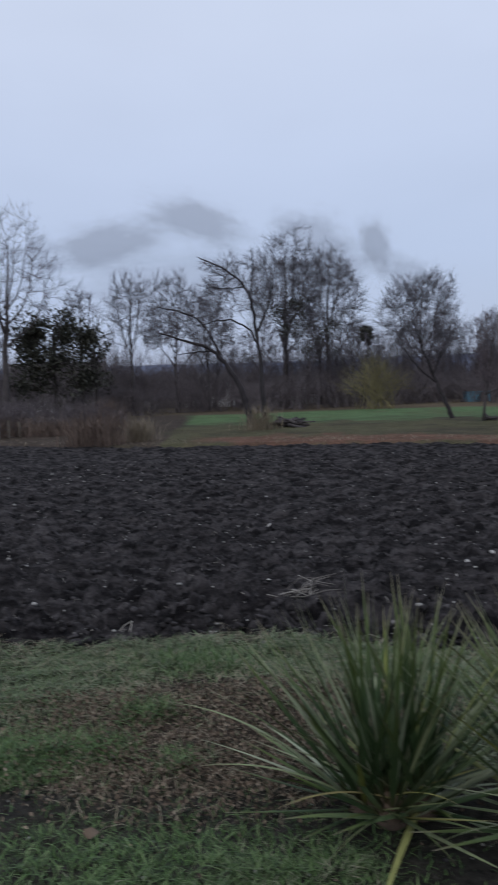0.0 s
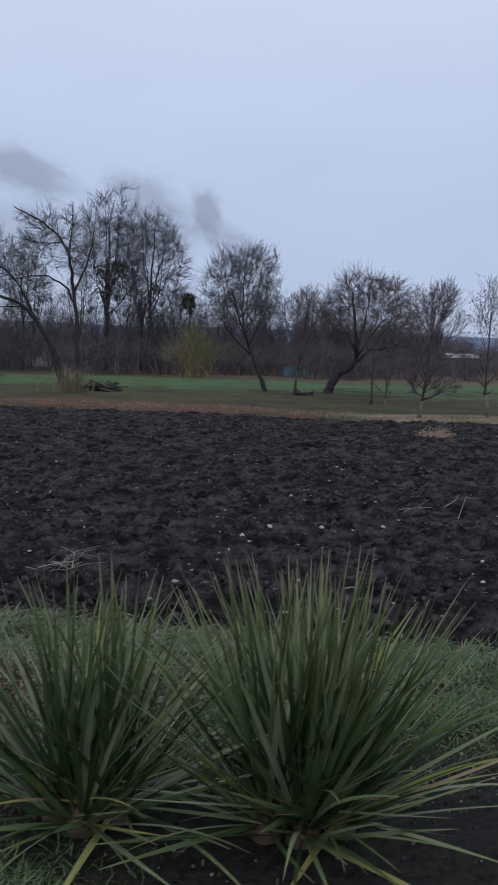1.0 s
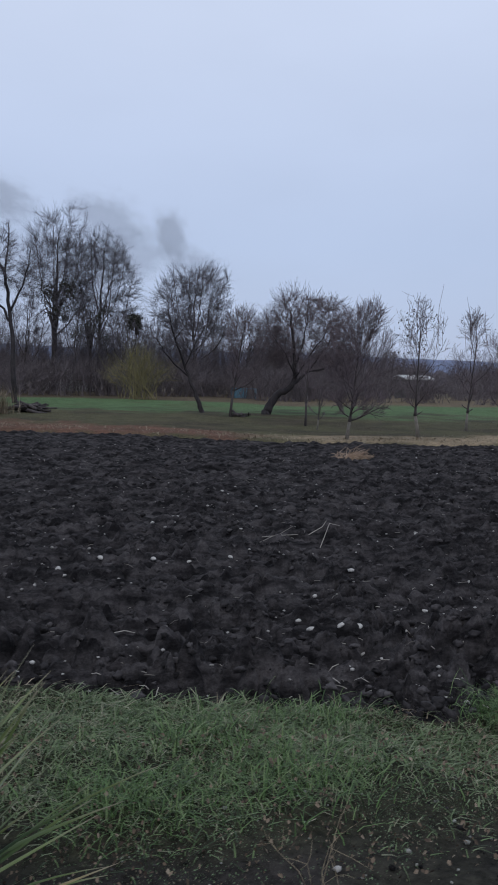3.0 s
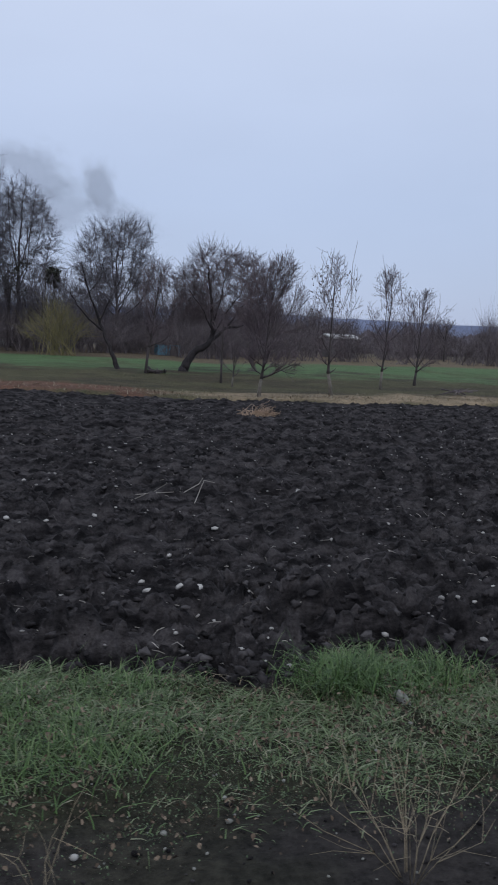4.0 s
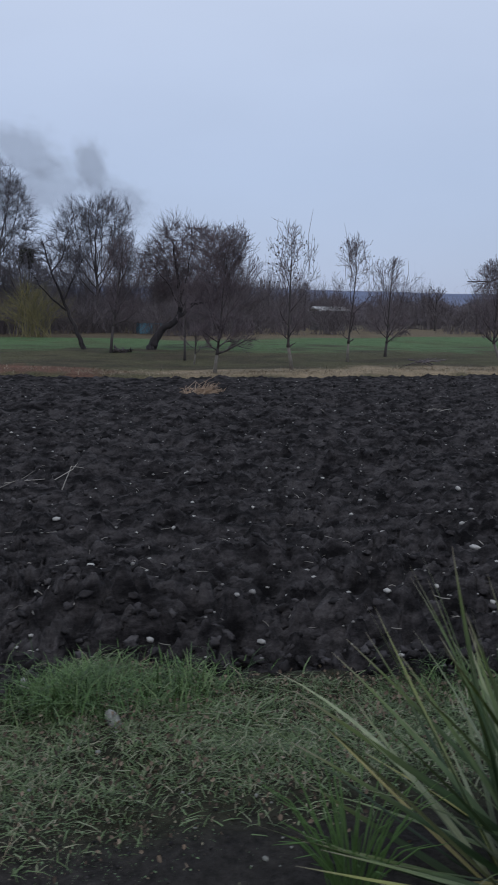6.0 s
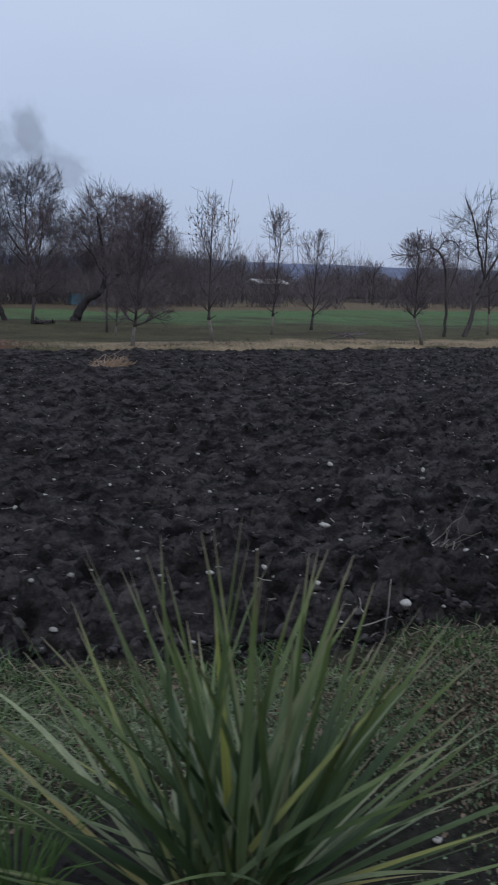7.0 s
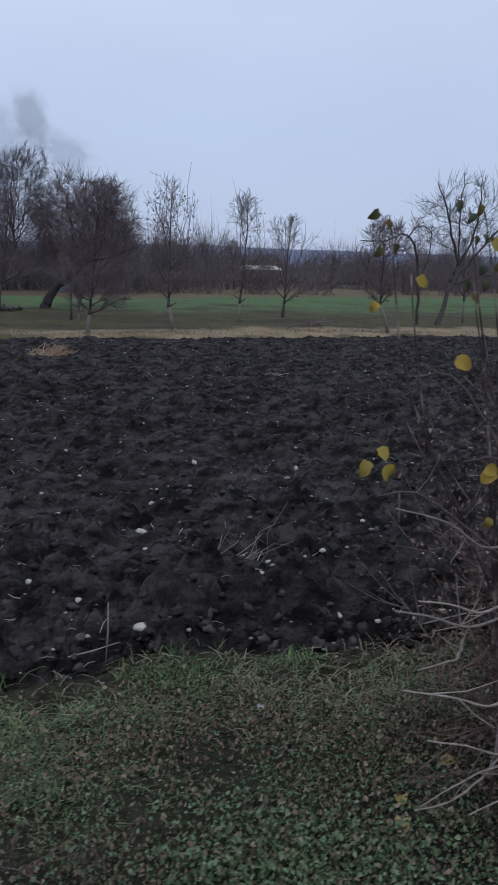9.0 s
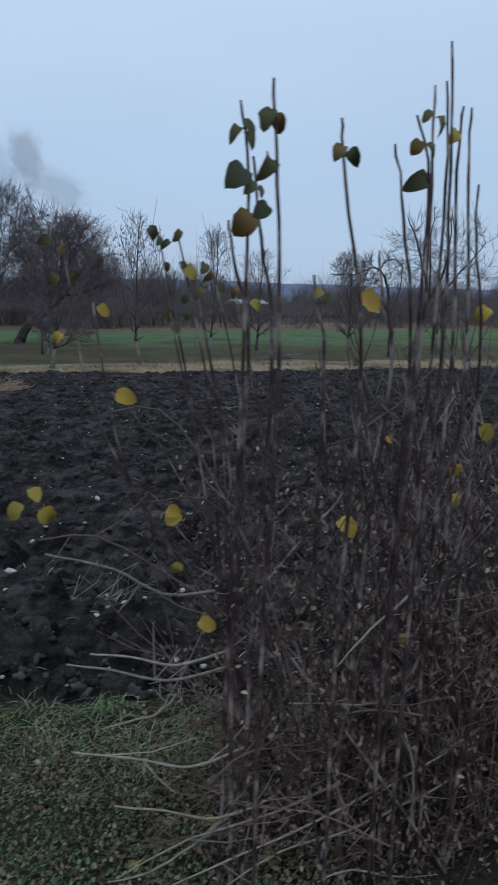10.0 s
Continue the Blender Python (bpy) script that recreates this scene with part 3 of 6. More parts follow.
def build_field():
    rows, cols = 360, 900
    s = np.linspace(0, 1, rows)[:, None]
    c = np.linspace(0, 1, cols)[None]
    # the sheet widens away from the path; rows lie closer together near it
    yref = 3.0 + 26.5 * s ** 1.75
    x0, x1 = -3.4 - 0.42 * (yref - 3), 10.5 + 0.98 * (yref - 3)
    X = x0 + (x1 - x0) * c
    ne, fe = near_edge(X), far_edge(X)
    Y = ne + (fe - ne) * s ** 1.6
    Z = soil_height(X, Y)
    # ragged near margin, small bank at the far end
    a, b = Y - ne, fe - Y
    rag = 0.22 * rough_noise(X * 5, Y * 5, 71)
    Z = Z - 0.17 * np.clip(1 - (a - rag) / 0.28, 0, 1) + 0.02 * np.exp(-((b - 0.5) / 0.4) ** 2) - 0.25 * np.clip(1 - b / 0.22, 0, 1)
    i = np.arange(rows - 1)[:, None] * cols + np.arange(cols - 1)[None]
    q = np.stack([i, i + 1, i + cols + 1, i + cols], -1).reshape(-1, 4)
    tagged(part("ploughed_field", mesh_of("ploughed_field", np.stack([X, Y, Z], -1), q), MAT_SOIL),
           "freshly ploughed black soil field with rough clods", "field", kind="structure")


def build_clods():
    """Loose clods lying on the ploughed soil, the larger ones along its near margin."""
    rng = np.random.default_rng(5)
    pile = Pile()
    n = 30000
    y = 3.5 + 15.5 * rng.uniform(0, 1, n) ** 1.55
    x = rng.uniform(-3 - 0.36 * (y - 3), 9.5 + 0.84 * (y - 3))
    ok = (y > near_edge(x) + 0.06) & (y < far_edge(x) - 0.3) & (rng.uniform(0, 1, n) < 0.35 + 1.0 * rough_noise(x * 0.9, y * 1.2, 77))
    x, y = x[ok], y[ok]
    z = soil_height(x, y)
    r = rng.gamma(1.8, 0.0115, len(x)).clip(0.007, 0.030) * np.interp(y, [3.5, 7, 18], [0.9, 1.0, 1.45])
    for k in range(len(x)):
        pebble(pile, x[k], y[k], z[k] + r[k] * rng.uniform(-0.55, 0.1), r[k], rng, 0.62, 2 if r[k] > 0.02 and y[k] < 6.5 else 1, 0.27)
    n = 2600
    x, y = rng.uniform(-2.5, 9, n), rng.uniform(2.0, 3.7, n)
    z = height(x, y) + 0.003
    small = Pile()
    for k in range(n):
        r = 0.002 + rng.gamma(1.4, 0.0022)
        pebble(small, x[k], y[k], z[k], min(r, 0.012), rng, 0.65, 1)
    tagged(part("soil_crumbs", small.mesh("soil_crumbs"), MAT_SOIL), "small dark crumbs on the bare soil", "soil", kind="stuff")
    tagged(part("loose_clods", pile.mesh("loose_clods"), MAT_CLOD), "loose crumbling clods of black soil", "soil", kind="stuff")


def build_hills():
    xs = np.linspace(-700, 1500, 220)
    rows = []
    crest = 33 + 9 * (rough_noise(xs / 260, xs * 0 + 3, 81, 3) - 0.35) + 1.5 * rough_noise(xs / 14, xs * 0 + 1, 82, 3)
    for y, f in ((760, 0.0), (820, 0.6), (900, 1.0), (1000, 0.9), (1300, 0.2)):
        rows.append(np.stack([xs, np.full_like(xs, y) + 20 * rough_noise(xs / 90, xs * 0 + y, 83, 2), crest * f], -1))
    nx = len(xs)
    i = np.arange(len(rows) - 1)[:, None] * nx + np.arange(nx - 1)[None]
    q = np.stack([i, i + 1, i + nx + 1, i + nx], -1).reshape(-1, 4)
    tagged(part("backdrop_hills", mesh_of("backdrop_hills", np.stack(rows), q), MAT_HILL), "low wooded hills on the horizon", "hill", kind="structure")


def build_far_wood():
    """A far belt of leafless wood: many small overlapping twig clumps."""
    rng = np.random.default_rng(9)
    pile = Pile()
    for k in range(2600):
        y = rng.uniform(150, 230)
        x = rng.uniform(-0.45 * y, 1.05 * y)
        h = rng.uniform(1.5, 5.0) * (0.7 + 0.6 * float(lattice(np.array(x / 14.0), np.array(y / 40.0), 91)))
        pebble(pile, x, y, 0.6 + h * 0.45, h * 0.5, rng, 1.1, 1)
    tagged(part("far_wood", pile.mesh("far_wood", False), MAT_FARWOOD), "far belt of leafless brown woodland", "wood", kind="stuff")


build_ground()
build_field()
build_clods()
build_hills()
build_far_wood()


# ---- trees ----
class Tree:
    """Grows a leafless tree: a trunk along given points, limbs, branches and twigs inside an egg-shaped crown."""

    def __init__(self, seed, centre, radii, up=0.12, wander=0.22, spread=(28, 60), counts=(12, 7, 6, 3), lengths=(0.75, 0.5, 0.42, 0.5), thin=0.007, cap=0.055, rise=(22, 74)):
        self.rng = random.Random(seed)
        self.cap, self.rise = cap, rise
        self.c, self.r = Vector(centre), Vector(radii)
        self.up, self.wander, self.spread, self.counts, self.lengths, self.thin = up, wander, spread, counts, lengths, thin
        self.wood, self.twigs = Pile(), Pile()

    def inside(self, p):
        d = p - self.c
        return (d.x / self.r.x) ** 2 + (d.y / self.r.y) ** 2 + (d.z / self.r.z) ** 2 < 1.0

    def side(self, d, lo, hi):
        g = self.rng
        a = d.orthogonal().normalized()
        a.rotate(Matrix.Rotation(g.uniform(0, 2 * math.pi), 3, d))
        return (d * math.cos(radians(g.uniform(lo, hi))) + a * math.sin(radians(g.uniform(lo, hi)))).normalized()

    def branch(self, p, d, length, r, lvl):
        g = self.rng
        n = 7 if lvl == 1 else 4 if lvl == 2 else 2 if lvl == 3 else 1
        pts, rad = [p.copy()], [r]
        step = length / n
        q, e = p.copy(), d.copy()
        for k in range(n):
            e = (e + Vector((g.gauss(0, 1), g.gauss(0, 1), g.gauss(0, 1))) * self.wander + Vector((0, 0, self.up))).normalized()
            q = q + e * step
            pts.append(q.copy())
            rad.append(max(self.thin * (1.0, 1.0, 0.8, 0.6, 0.5)[lvl], r * (1 - 0.8 * (k + 1) / n)))
            if not self.inside(q) and (lvl > 1 or k > 4):
                break
        pile = self.wood if lvl == 1 else self.twigs
        pile.tube(pts, rad, 6 if lvl == 1 else 4 if lvl == 2 else 3)
        if lvl >= len(self.counts):
            return
        m = len(pts) - 1
        num = max(1, round(self.counts[lvl] * g.uniform(0.7, 1.3) * (m / n)))
        for k in range(num):
            f = (0.15 + 0.78 * (k + g.random()) / num) * m
            i = min(int(f), m - 1)
            at = pts[i].lerp(pts[i + 1], f - i)
            way = (pts[i + 1] - pts[i]).normalized()
            ln = length * self.lengths[lvl] * g.uniform(0.6, 1.25)
            self.branch(at, self.side(way, *self.spread), ln, max(self.thin, rad[i] * 0.6), lvl + 1)

    def trunk(self, pts, r0, r1, start=0.35, limb=None, sides=9):
        """limb: a fixed length for the limbs; without it they reach for the crown's outline."""
        g = self.rng
        p = [Vector(a) for a in pts]
        fine = []
        for i in range(len(p) - 1):
            for s in range(5):
                t = s / 5
                a, b = p[max(i - 1, 0)], p[min(i + 2, len(p) - 1)]
                m1, m2 = (p[i + 1] - a) * 0.5, (b - p[i]) * 0.5
                fine.append(p[i] * (2 * t ** 3 - 3 * t ** 2 + 1) + m1 * (t ** 3 - 2 * t ** 2 + t) + p[i + 1] * (3 * t ** 2 - 2 * t ** 3) + m2 * (t ** 3 - t ** 2))
        fine.append(p[-1])
        k = len(fine)
        rad = [r0 + (r1 - r0) * (i / (k - 1)) ** 0.8 for i in range(k)]
        rad[0] *= 1.35
        rad[1] *= 1.1
        self.wood.tube(fine, rad, sides)
        for j in range(self.counts[0]):
            h = (j + g.random()) / self.counts[0]
            f = (start + ((1 if limb else 0.96) - start) * h) * (k - 1)
            i = min(int(f), k - 2)
            at = fine[i].lerp(fine[i + 1], f - i)
            if limb:
                way = (fine[i + 1] - fine[i]).normalized()
                self.branch(at, self.side(way, *self.spread), limb * g.uniform(0.7, 1.15), max(self.thin, rad[i] * 0.62), 1)
                continue
            az = j * 2.39996 + g.uniform(-0.4, 0.4)
            el = radians(min(84, max(5, self.rise[0] + (self.rise[1] - self.rise[0]) * h + g.gauss(0, 7))))
            d = Vector((math.cos(az) * math.cos(el), math.sin(az) * math.cos(el), math.sin(el)))
            reach = 0.3
            while reach < 9 and self.inside(at + d * reach):
                reach += 0.1
            self.branch(at, d, reach * g.uniform(0.88, 1.02), max(self.thin, min(self.cap, rad[i] * 0.5)), 1)


def plant_tree(name, label, tree, bark, twig, base, group="", category="tree"):
    thing = tagged(new(name), label, category, group)
    thing.location = base
    back = Matrix.Translation(-Vector(base))
    t = part("trunk", tree.wood.mesh("trunk"), bark, thing)
    t.data.transform(back)
    if tree.twigs.n:
        c = part("crown", tree.twigs.mesh("crown"), twig, thing)
        c.data.transform(back)
    return thing


def smooth_line(pts, steps=5):
    """A rounded line through the points."""
    p = [np.asarray(a, float) for a in pts]
    out = []
    for i in range(len(p) - 1):
        a, b = p[max(i - 1, 0)], p[min(i + 2, len(p) - 1)]
        m1, m2 = (p[i + 1] - a) * 0.5, (b - p[i]) * 0.5
        for k in range(steps):
            t = k / steps
            out.append(p[i] * (2 * t ** 3 - 3 * t ** 2 + 1) + m1 * (t ** 3 - 2 * t ** 2 + t) + p[i + 1] * (3 * t ** 2 - 2 * t ** 3) + m2 * (t ** 3 - t ** 2))
    return np.array(out + [p[-1]])


class Grown:
    """A leafless tree grown towards points of its crown: given limbs, then branches, twigs and fine twigs, each off the nearest wood that points its way."""

    def __init__(self, seed, limbs, centre, radii, n=(46, 480, 4), up=0.35, thin=0.0078, lumpy=0.16, low=-0.6, sub=0.017, reach=0.36, fine=0.17):
        g = np.random.default_rng(seed)
        self.wood, self.twigs = Pile(), Pile()
        c, r = np.asarray(centre, float), np.asarray(radii, float)
        size = float(r.mean())
        pos, way, rad = [], [], []

        def lay(line, ra, rb, pile, sides):
            k = len(line)
            rr = ra + (rb - ra) * np.linspace(0, 1, k) ** 0.8
            pile.tube(line, rr, sides)
            d = np.gradient(line, axis=0)
            pos.append(line), way.append(d / (np.linalg.norm(d, axis=1)[:, None] + 1e-9)), rad.append(rr)

        for pts, ra, rb in limbs:
            line = smooth_line(pts)
            wob = g.normal(0, 0.012 * size, line.shape)
            wob[0] = wob[-1] = 0
            lay(line + wob, ra, rb, self.wood, 8)

        def targets(count, near, far):
            d = g.normal(0, 1, (count * 4, 3))
            d /= np.linalg.norm(d, axis=1)[:, None]
            d = d[d[:, 2] > low][:count]
            k1, k2 = g.normal(0, 1.6, (2, 3))
            bulge = 1 + lumpy * np.sin(d @ k1 * 2.2 + 1) + 0.6 * lumpy * np.sin(d @ k2 * 4.5)
            return c + d * r * ((near ** 3 + (far ** 3 - near ** 3) * g.uniform(0, 1, len(d))) ** (1 / 3) * bulge)[:, None]

        def grow(t, longest, cap, end, pile, sides, k):
            p, w, q = np.concatenate(pos), np.concatenate(way), np.concatenate(rad)
            d = t - p
            far = np.linalg.norm(d, axis=1) + 1e-9
            cost = far * (1.75 - (d * w).sum(1) / far) + 9 * (p[:, 2] < c[2] - 1.25 * r[2])
            i = int(np.argmin(cost))
            d, ln = d[i], min(float(far[i]), longest)
            t = p[i] + d / far[i] * ln
            out = (t - c) / r
            out = out / (np.linalg.norm(out) + 1e-9) + np.array([0, 0, up * 2])
            s = np.linspace(0, 1, k)[:, None]
            m1, m2 = w[i] * ln * 0.8, out / np.linalg.norm(out) * ln * 0.7
            line = p[i] * (2 * s ** 3 - 3 * s ** 2 + 1) + m1 * (s ** 3 - 2 * s ** 2 + s) + t * (3 * s ** 2 - 2 * s ** 3) + m2 * (s ** 3 - s ** 2)
            line[1:-1] += g.normal(0, 0.03 * ln, line[1:-1].shape)
            return line, min(cap, q[i] * 0.7), end, pile, sides

        for t in sorted(targets(n[0], 0.35, 0.9), key=lambda a: np.linalg.norm(a - c)):
            lay(*grow(t, 1.1 * size, sub, thin * 1.1, self.twigs, 4, 6))
        sprays = [grow(t, reach * size, thin * 1.5, thin * 0.8, self.twigs, 3, 4) for t in targets(n[1], 0.4, 1.0)]
        a, b = [], []
        for line, ra, rb, pile, sides in sprays:
            pile.tube(line, np.linspace(ra, rb, len(line)), sides)
            f = g.uniform(0.15, 2.95, n[2])
            i = f.astype(int)
            st = line[i] + (line[i + 1] - line[i]) * (f - i)[:, None]
            d = line[i + 1] - line[i]
            d = d / (np.linalg.norm(d, axis=1)[:, None] + 1e-9) + g.normal(0, 0.38, d.shape) + np.array([0, 0, up * 0.6])
            d /= np.linalg.norm(d, axis=1)[:, None]
            a.append(st), b.append(st + d * (size * fine * g.uniform(0.5, 1.4, n[2]))[:, None])
        self.twigs.sprigs(np.concatenate(a), np.concatenate(b), thin * 0.62, thin * 0.36)


def tall_tree(seed, x, y, top, width, r0, label, lean=0.0, fork=0.25, n=(46, 480, 4), limbs=8, base=0.30, bark=None, twig=None):
    """An upright tree with a rounded crown: a short trunk that parts into limbs fanning to the outline."""
    g = random.Random(seed)
    z = float(height(x, y))
    h = top - z
    foot = z + h * base
    c, r = (x + lean, y, (foot + top) / 2), (width * 0.54, width * 0.54, (top - foot) / 2)
    hub = Vector((x + lean * 0.5, y, z + h * (fork + 0.08)))
    lines = [([(x, y, z - 0.1), (x + lean * 0.15, y, z + h * fork * 0.5), tuple(hub), (x + lean * 0.8 + g.uniform(-0.2, 0.2), y, z + h * 0.6), (x + lean + g.uniform(-0.3, 0.3), y, z + h * 0.86)], r0, 0.015)]
    for k in range(limbs):
        az = k * 2.39996 + g.uniform(-0.4, 0.4)
        el = radians(8 + 56 * (k + 0.5) / limbs + g.uniform(-6, 6))
        d = Vector((math.cos(az) * math.cos(el) * r[0], math.sin(az) * math.cos(el) * r[1], math.sin(el) * r[2]))
        tip = Vector(c) + d * g.uniform(0.72, 0.88)
        a = Vector((x + lean * 0.4, y, z + h * (fork + 0.22 * (k + 0.3) / limbs)))
        mid = a.lerp(tip, 0.5) + Vector((d.x, d.y, 0)) * 0.14 - Vector((0, 0, 0.05 * h))
        lines.append(([tuple(a), tuple(mid), tuple(tip)], r0 * g.uniform(0.18, 0.3), 0.012))
    return plant_tree("tree", label, Grown(seed, lines, c, r, n), bark or MAT_BARK, twig or MAT_TWIG, (x, y, z), "bare trees beyond the field")


# the row of old trees behind the field
tall_tree(11, -12.9, 45, 11.5, 5.0, 0.26, "tall bare tree with crooked spreading branches", 0.5, 0.35, (48, 436, 6), 7, 0.34)
tall_tree(12, -9.7, 50, 8.5, 2.6, 0.12, "slender bare tree with upswept branches", 0.0, 0.3, (35, 390, 6), 5)
tall_tree(13, -6.8, 50, 9.2, 3.3, 0.14, "slender bare tree with a fan of fine twigs", 0.1, 0.25, (48, 552, 6), 6, 0.26)
tall_tree(15, -4.3, 52, 9.5, 3.5, 0.14, "thin upright bare tree with fine twigs", -0.1, 0.25, (48, 552, 6), 6, 0.24)
tall_tree(14, -2.4, 54, 8.2, 2.8, 0.12, "thin bare tree standing among others", -0.1, 0.25, (38, 413, 6), 6)
tall_tree(16, 2.7, 58, 12.5, 4.9, 0.24, "large bare tree with a broad domed crown", 0.2, 0.3, (96, 1288, 6), 9, 0.28)
tall_tree(17, 5.6, 59, 12.0, 5.0, 0.22, "large bare tree with a dense rounded crown", 0.2, 0.25, (102, 1380, 6), 9, 0.22)
tall_tree(18, 12.0, 57.6, 9.65, 5.7, 0.2, "bare tree with a symmetrical domed crown", 0.0, 0.22, (112, 1563, 6), 11, 0.22)
tall_tree(24, 0.9, 54, 6.8, 3.0, 0.1, "small bare tree in the thicket under the large ones", 0.0, 0.2, (40, 420, 6), 6, 0.2)
tall_tree(25, 3.9, 55, 6.6, 3.4, 0.1, "small bare tree in the thicket under the large ones", 0.1, 0.2, (40, 460, 6), 6, 0.2)
tall_tree(26, 7.0, 56, 6.0, 3.0, 0.1, "small bare tree in the thicket under the large ones", -0.1, 0.2, (36, 400, 6), 6, 0.2)
tall_tree(27, -2.0, 55, 7.0, 3.0, 0.1, "small bare tree in the thicket behind the leaning tree", 0.1, 0.2, (36, 400, 6), 6, 0.2)
tall_tree(19, 16.2, 60, 6.6, 3.6, 0.12, "small bare tree at the edge of the brush", 0.2, 0.25, (38, 459, 6), 6)
tall_tree(21, 19.0, 63, 6.2, 4.0, 0.12, "small bare tree at the edge of the brush", 0.2, 0.25, (38, 459, 6), 6)
tall_tree(22, -16.5, 49, 8.0, 5.0, 0.2, "bare tree with spreading branches", 0.2, 0.25, (48, 552, 6), 7)


def at_depth(y, *line):
    """Points (x, z) of a limb in a plane across the view, with a little depth of their own."""
    return [(x, y + 0.12 * math.sin(3.1 * x + 1.7 * z), z) for x, z in line]


def arching_tree():
    """Tree with a dark trunk that arches over, and a second limb bowed the same way."""
    y = 38.0
    z = float(height(0.75, y))
    lines = [(at_depth(y, (0.75, z - 0.1), (0.69, 1.67), (0.52, 4.2), (0.2, 5.97), (-0.77, 7.0), (-2.01, 7.67)), 0.13, 0.02),
             (at_depth(y, (0.55, 3.7), (0.15, 4.4), (-0.6, 4.82), (-1.36, 4.77), (-2.2, 4.6)), 0.06, 0.016),
             (at_depth(y, (0.3, 5.6), (0.42, 6.9), (0.45, 8.0)), 0.05, 0.014), (at_depth(y, (0.52, 4.2), (1.1, 5.6), (1.35, 6.9)), 0.06, 0.014),
             (at_depth(y, (0.0, 6.3), (-0.5, 6.2), (-1.6, 6.3)), 0.035, 0.012)]
    return plant_tree("arching_tree", "bare tree with dark arching branches", Grown(20, lines, (-0.4, y, 6.0), (2.0, 1.4, 2.0), (50, 520, 6), 0.2), MAT_DARKBARK, MAT_TWIG, (0.75, y, z), "bare trees beyond the field")


def leaning_tree():
    """Old tree whose trunk leans far over, with long arched limbs."""
    y = 31.0
    z = float(height(0.1, y))
    lines = [(at_depth(y, (0.12, z - 0.1), (-0.13, 1.46), (-0.55, 2.3), (-1.25, 3.15), (-2.16, 3.49), (-3.18, 3.83)), 0.15, 0.022),
             (at_depth(y, (-0.85, 2.72), (-1.33, 3.77), (-1.92, 4.4), (-3.15, 4.75)), 0.06, 0.016), (at_depth(y, (-1.25, 3.1), (-1.8, 3.1), (-2.5, 3.0)), 0.035, 0.012)]
    return plant_tree("leaning_tree", "old bare tree with a leaning trunk and arched limbs", Grown(31, lines, (-2.0, y, 4.0), (1.9, 1.2, 1.3), (26, 240, 6), 0.15), MAT_DARKBARK, MAT_TWIG, (0.12, y, z), "bare trees beyond the field")


def slanting_tree():
    y = 31.8
    z = float(height(7.65, y))
    lines = [(at_depth(y, (7.7, z - 0.1), (7.52, 0.75), (7.35, 1.14), (6.97, 2.14), (6.6, 3.1), (6.33, 4.1)), 0.11, 0.018),
             (at_depth(y, (7.0, 2.0), (7.4, 2.9), (7.7, 3.5)), 0.034, 0.012), (at_depth(y, (7.1, 1.7), (6.3, 2.4), (5.9, 3.0)), 0.04, 0.012), (at_depth(y, (6.6, 3.0), (7.0, 3.6), (7.1, 4.3)), 0.03, 0.012)]
    return plant_tree("slanting_tree", "bare tree with a dark slanting trunk on the grass", Grown(32, lines, (6.8, y, 3.1), (1.3, 1.0, 1.45), (34, 360, 6), 0.3), MAT_DARKBARK, MAT_TWIG, (7.7, y, z), "bare trees beyond the field")


def curved_tree():
    """Old fruit tree: thick trunk bowed to one side under a wide dense crown."""
    y = 31.4
    z = float(height(10.1, y))
    lines = [(at_depth(y, (10.05, z - 0.1), (10.2, 0.62), (10.5, 1.08), (11.0, 1.38), (11.2, 2.0), (11.1, 3.0), (10.9, 4.2)), 0.21, 0.03),
             (at_depth(y, (11.0, 1.4), (11.7, 2.0), (12.4, 3.0), (13.0, 3.7)), 0.07, 0.015), (at_depth(y, (11.15, 1.9), (10.7, 2.7), (10.2, 3.3)), 0.034, 0.012),
             (at_depth(y, (11.2, 2.2), (11.5, 3.5), (11.6, 4.7)), 0.034, 0.012), ([(11.1, y, 1.6), (11.4, y - 0.8, 2.5), (11.8, y - 1.4, 3.3)], 0.034, 0.012),
             ([(11.1, y, 1.8), (11.3, y + 0.8, 2.8), (11.4, y + 1.3, 3.8)], 0.034, 0.012), (at_depth(y, (11.6, 1.95), (12.5, 2.2), (13.3, 2.5)), 0.06, 0.016)]
    return plant_tree("fruit_tree", "old bare fruit tree with a thick bowed trunk", Grown(33, lines, (11.6, y, 3.25), (2.1, 1.8, 1.85), (210, 1500, 5), 0.12, 0.0072, 0.10, -0.8, 0.02, 0.30, 0.2), MAT_DARKBARK, MAT_FRUIT, (10.1, y, z), "fruit trees along the field edge")


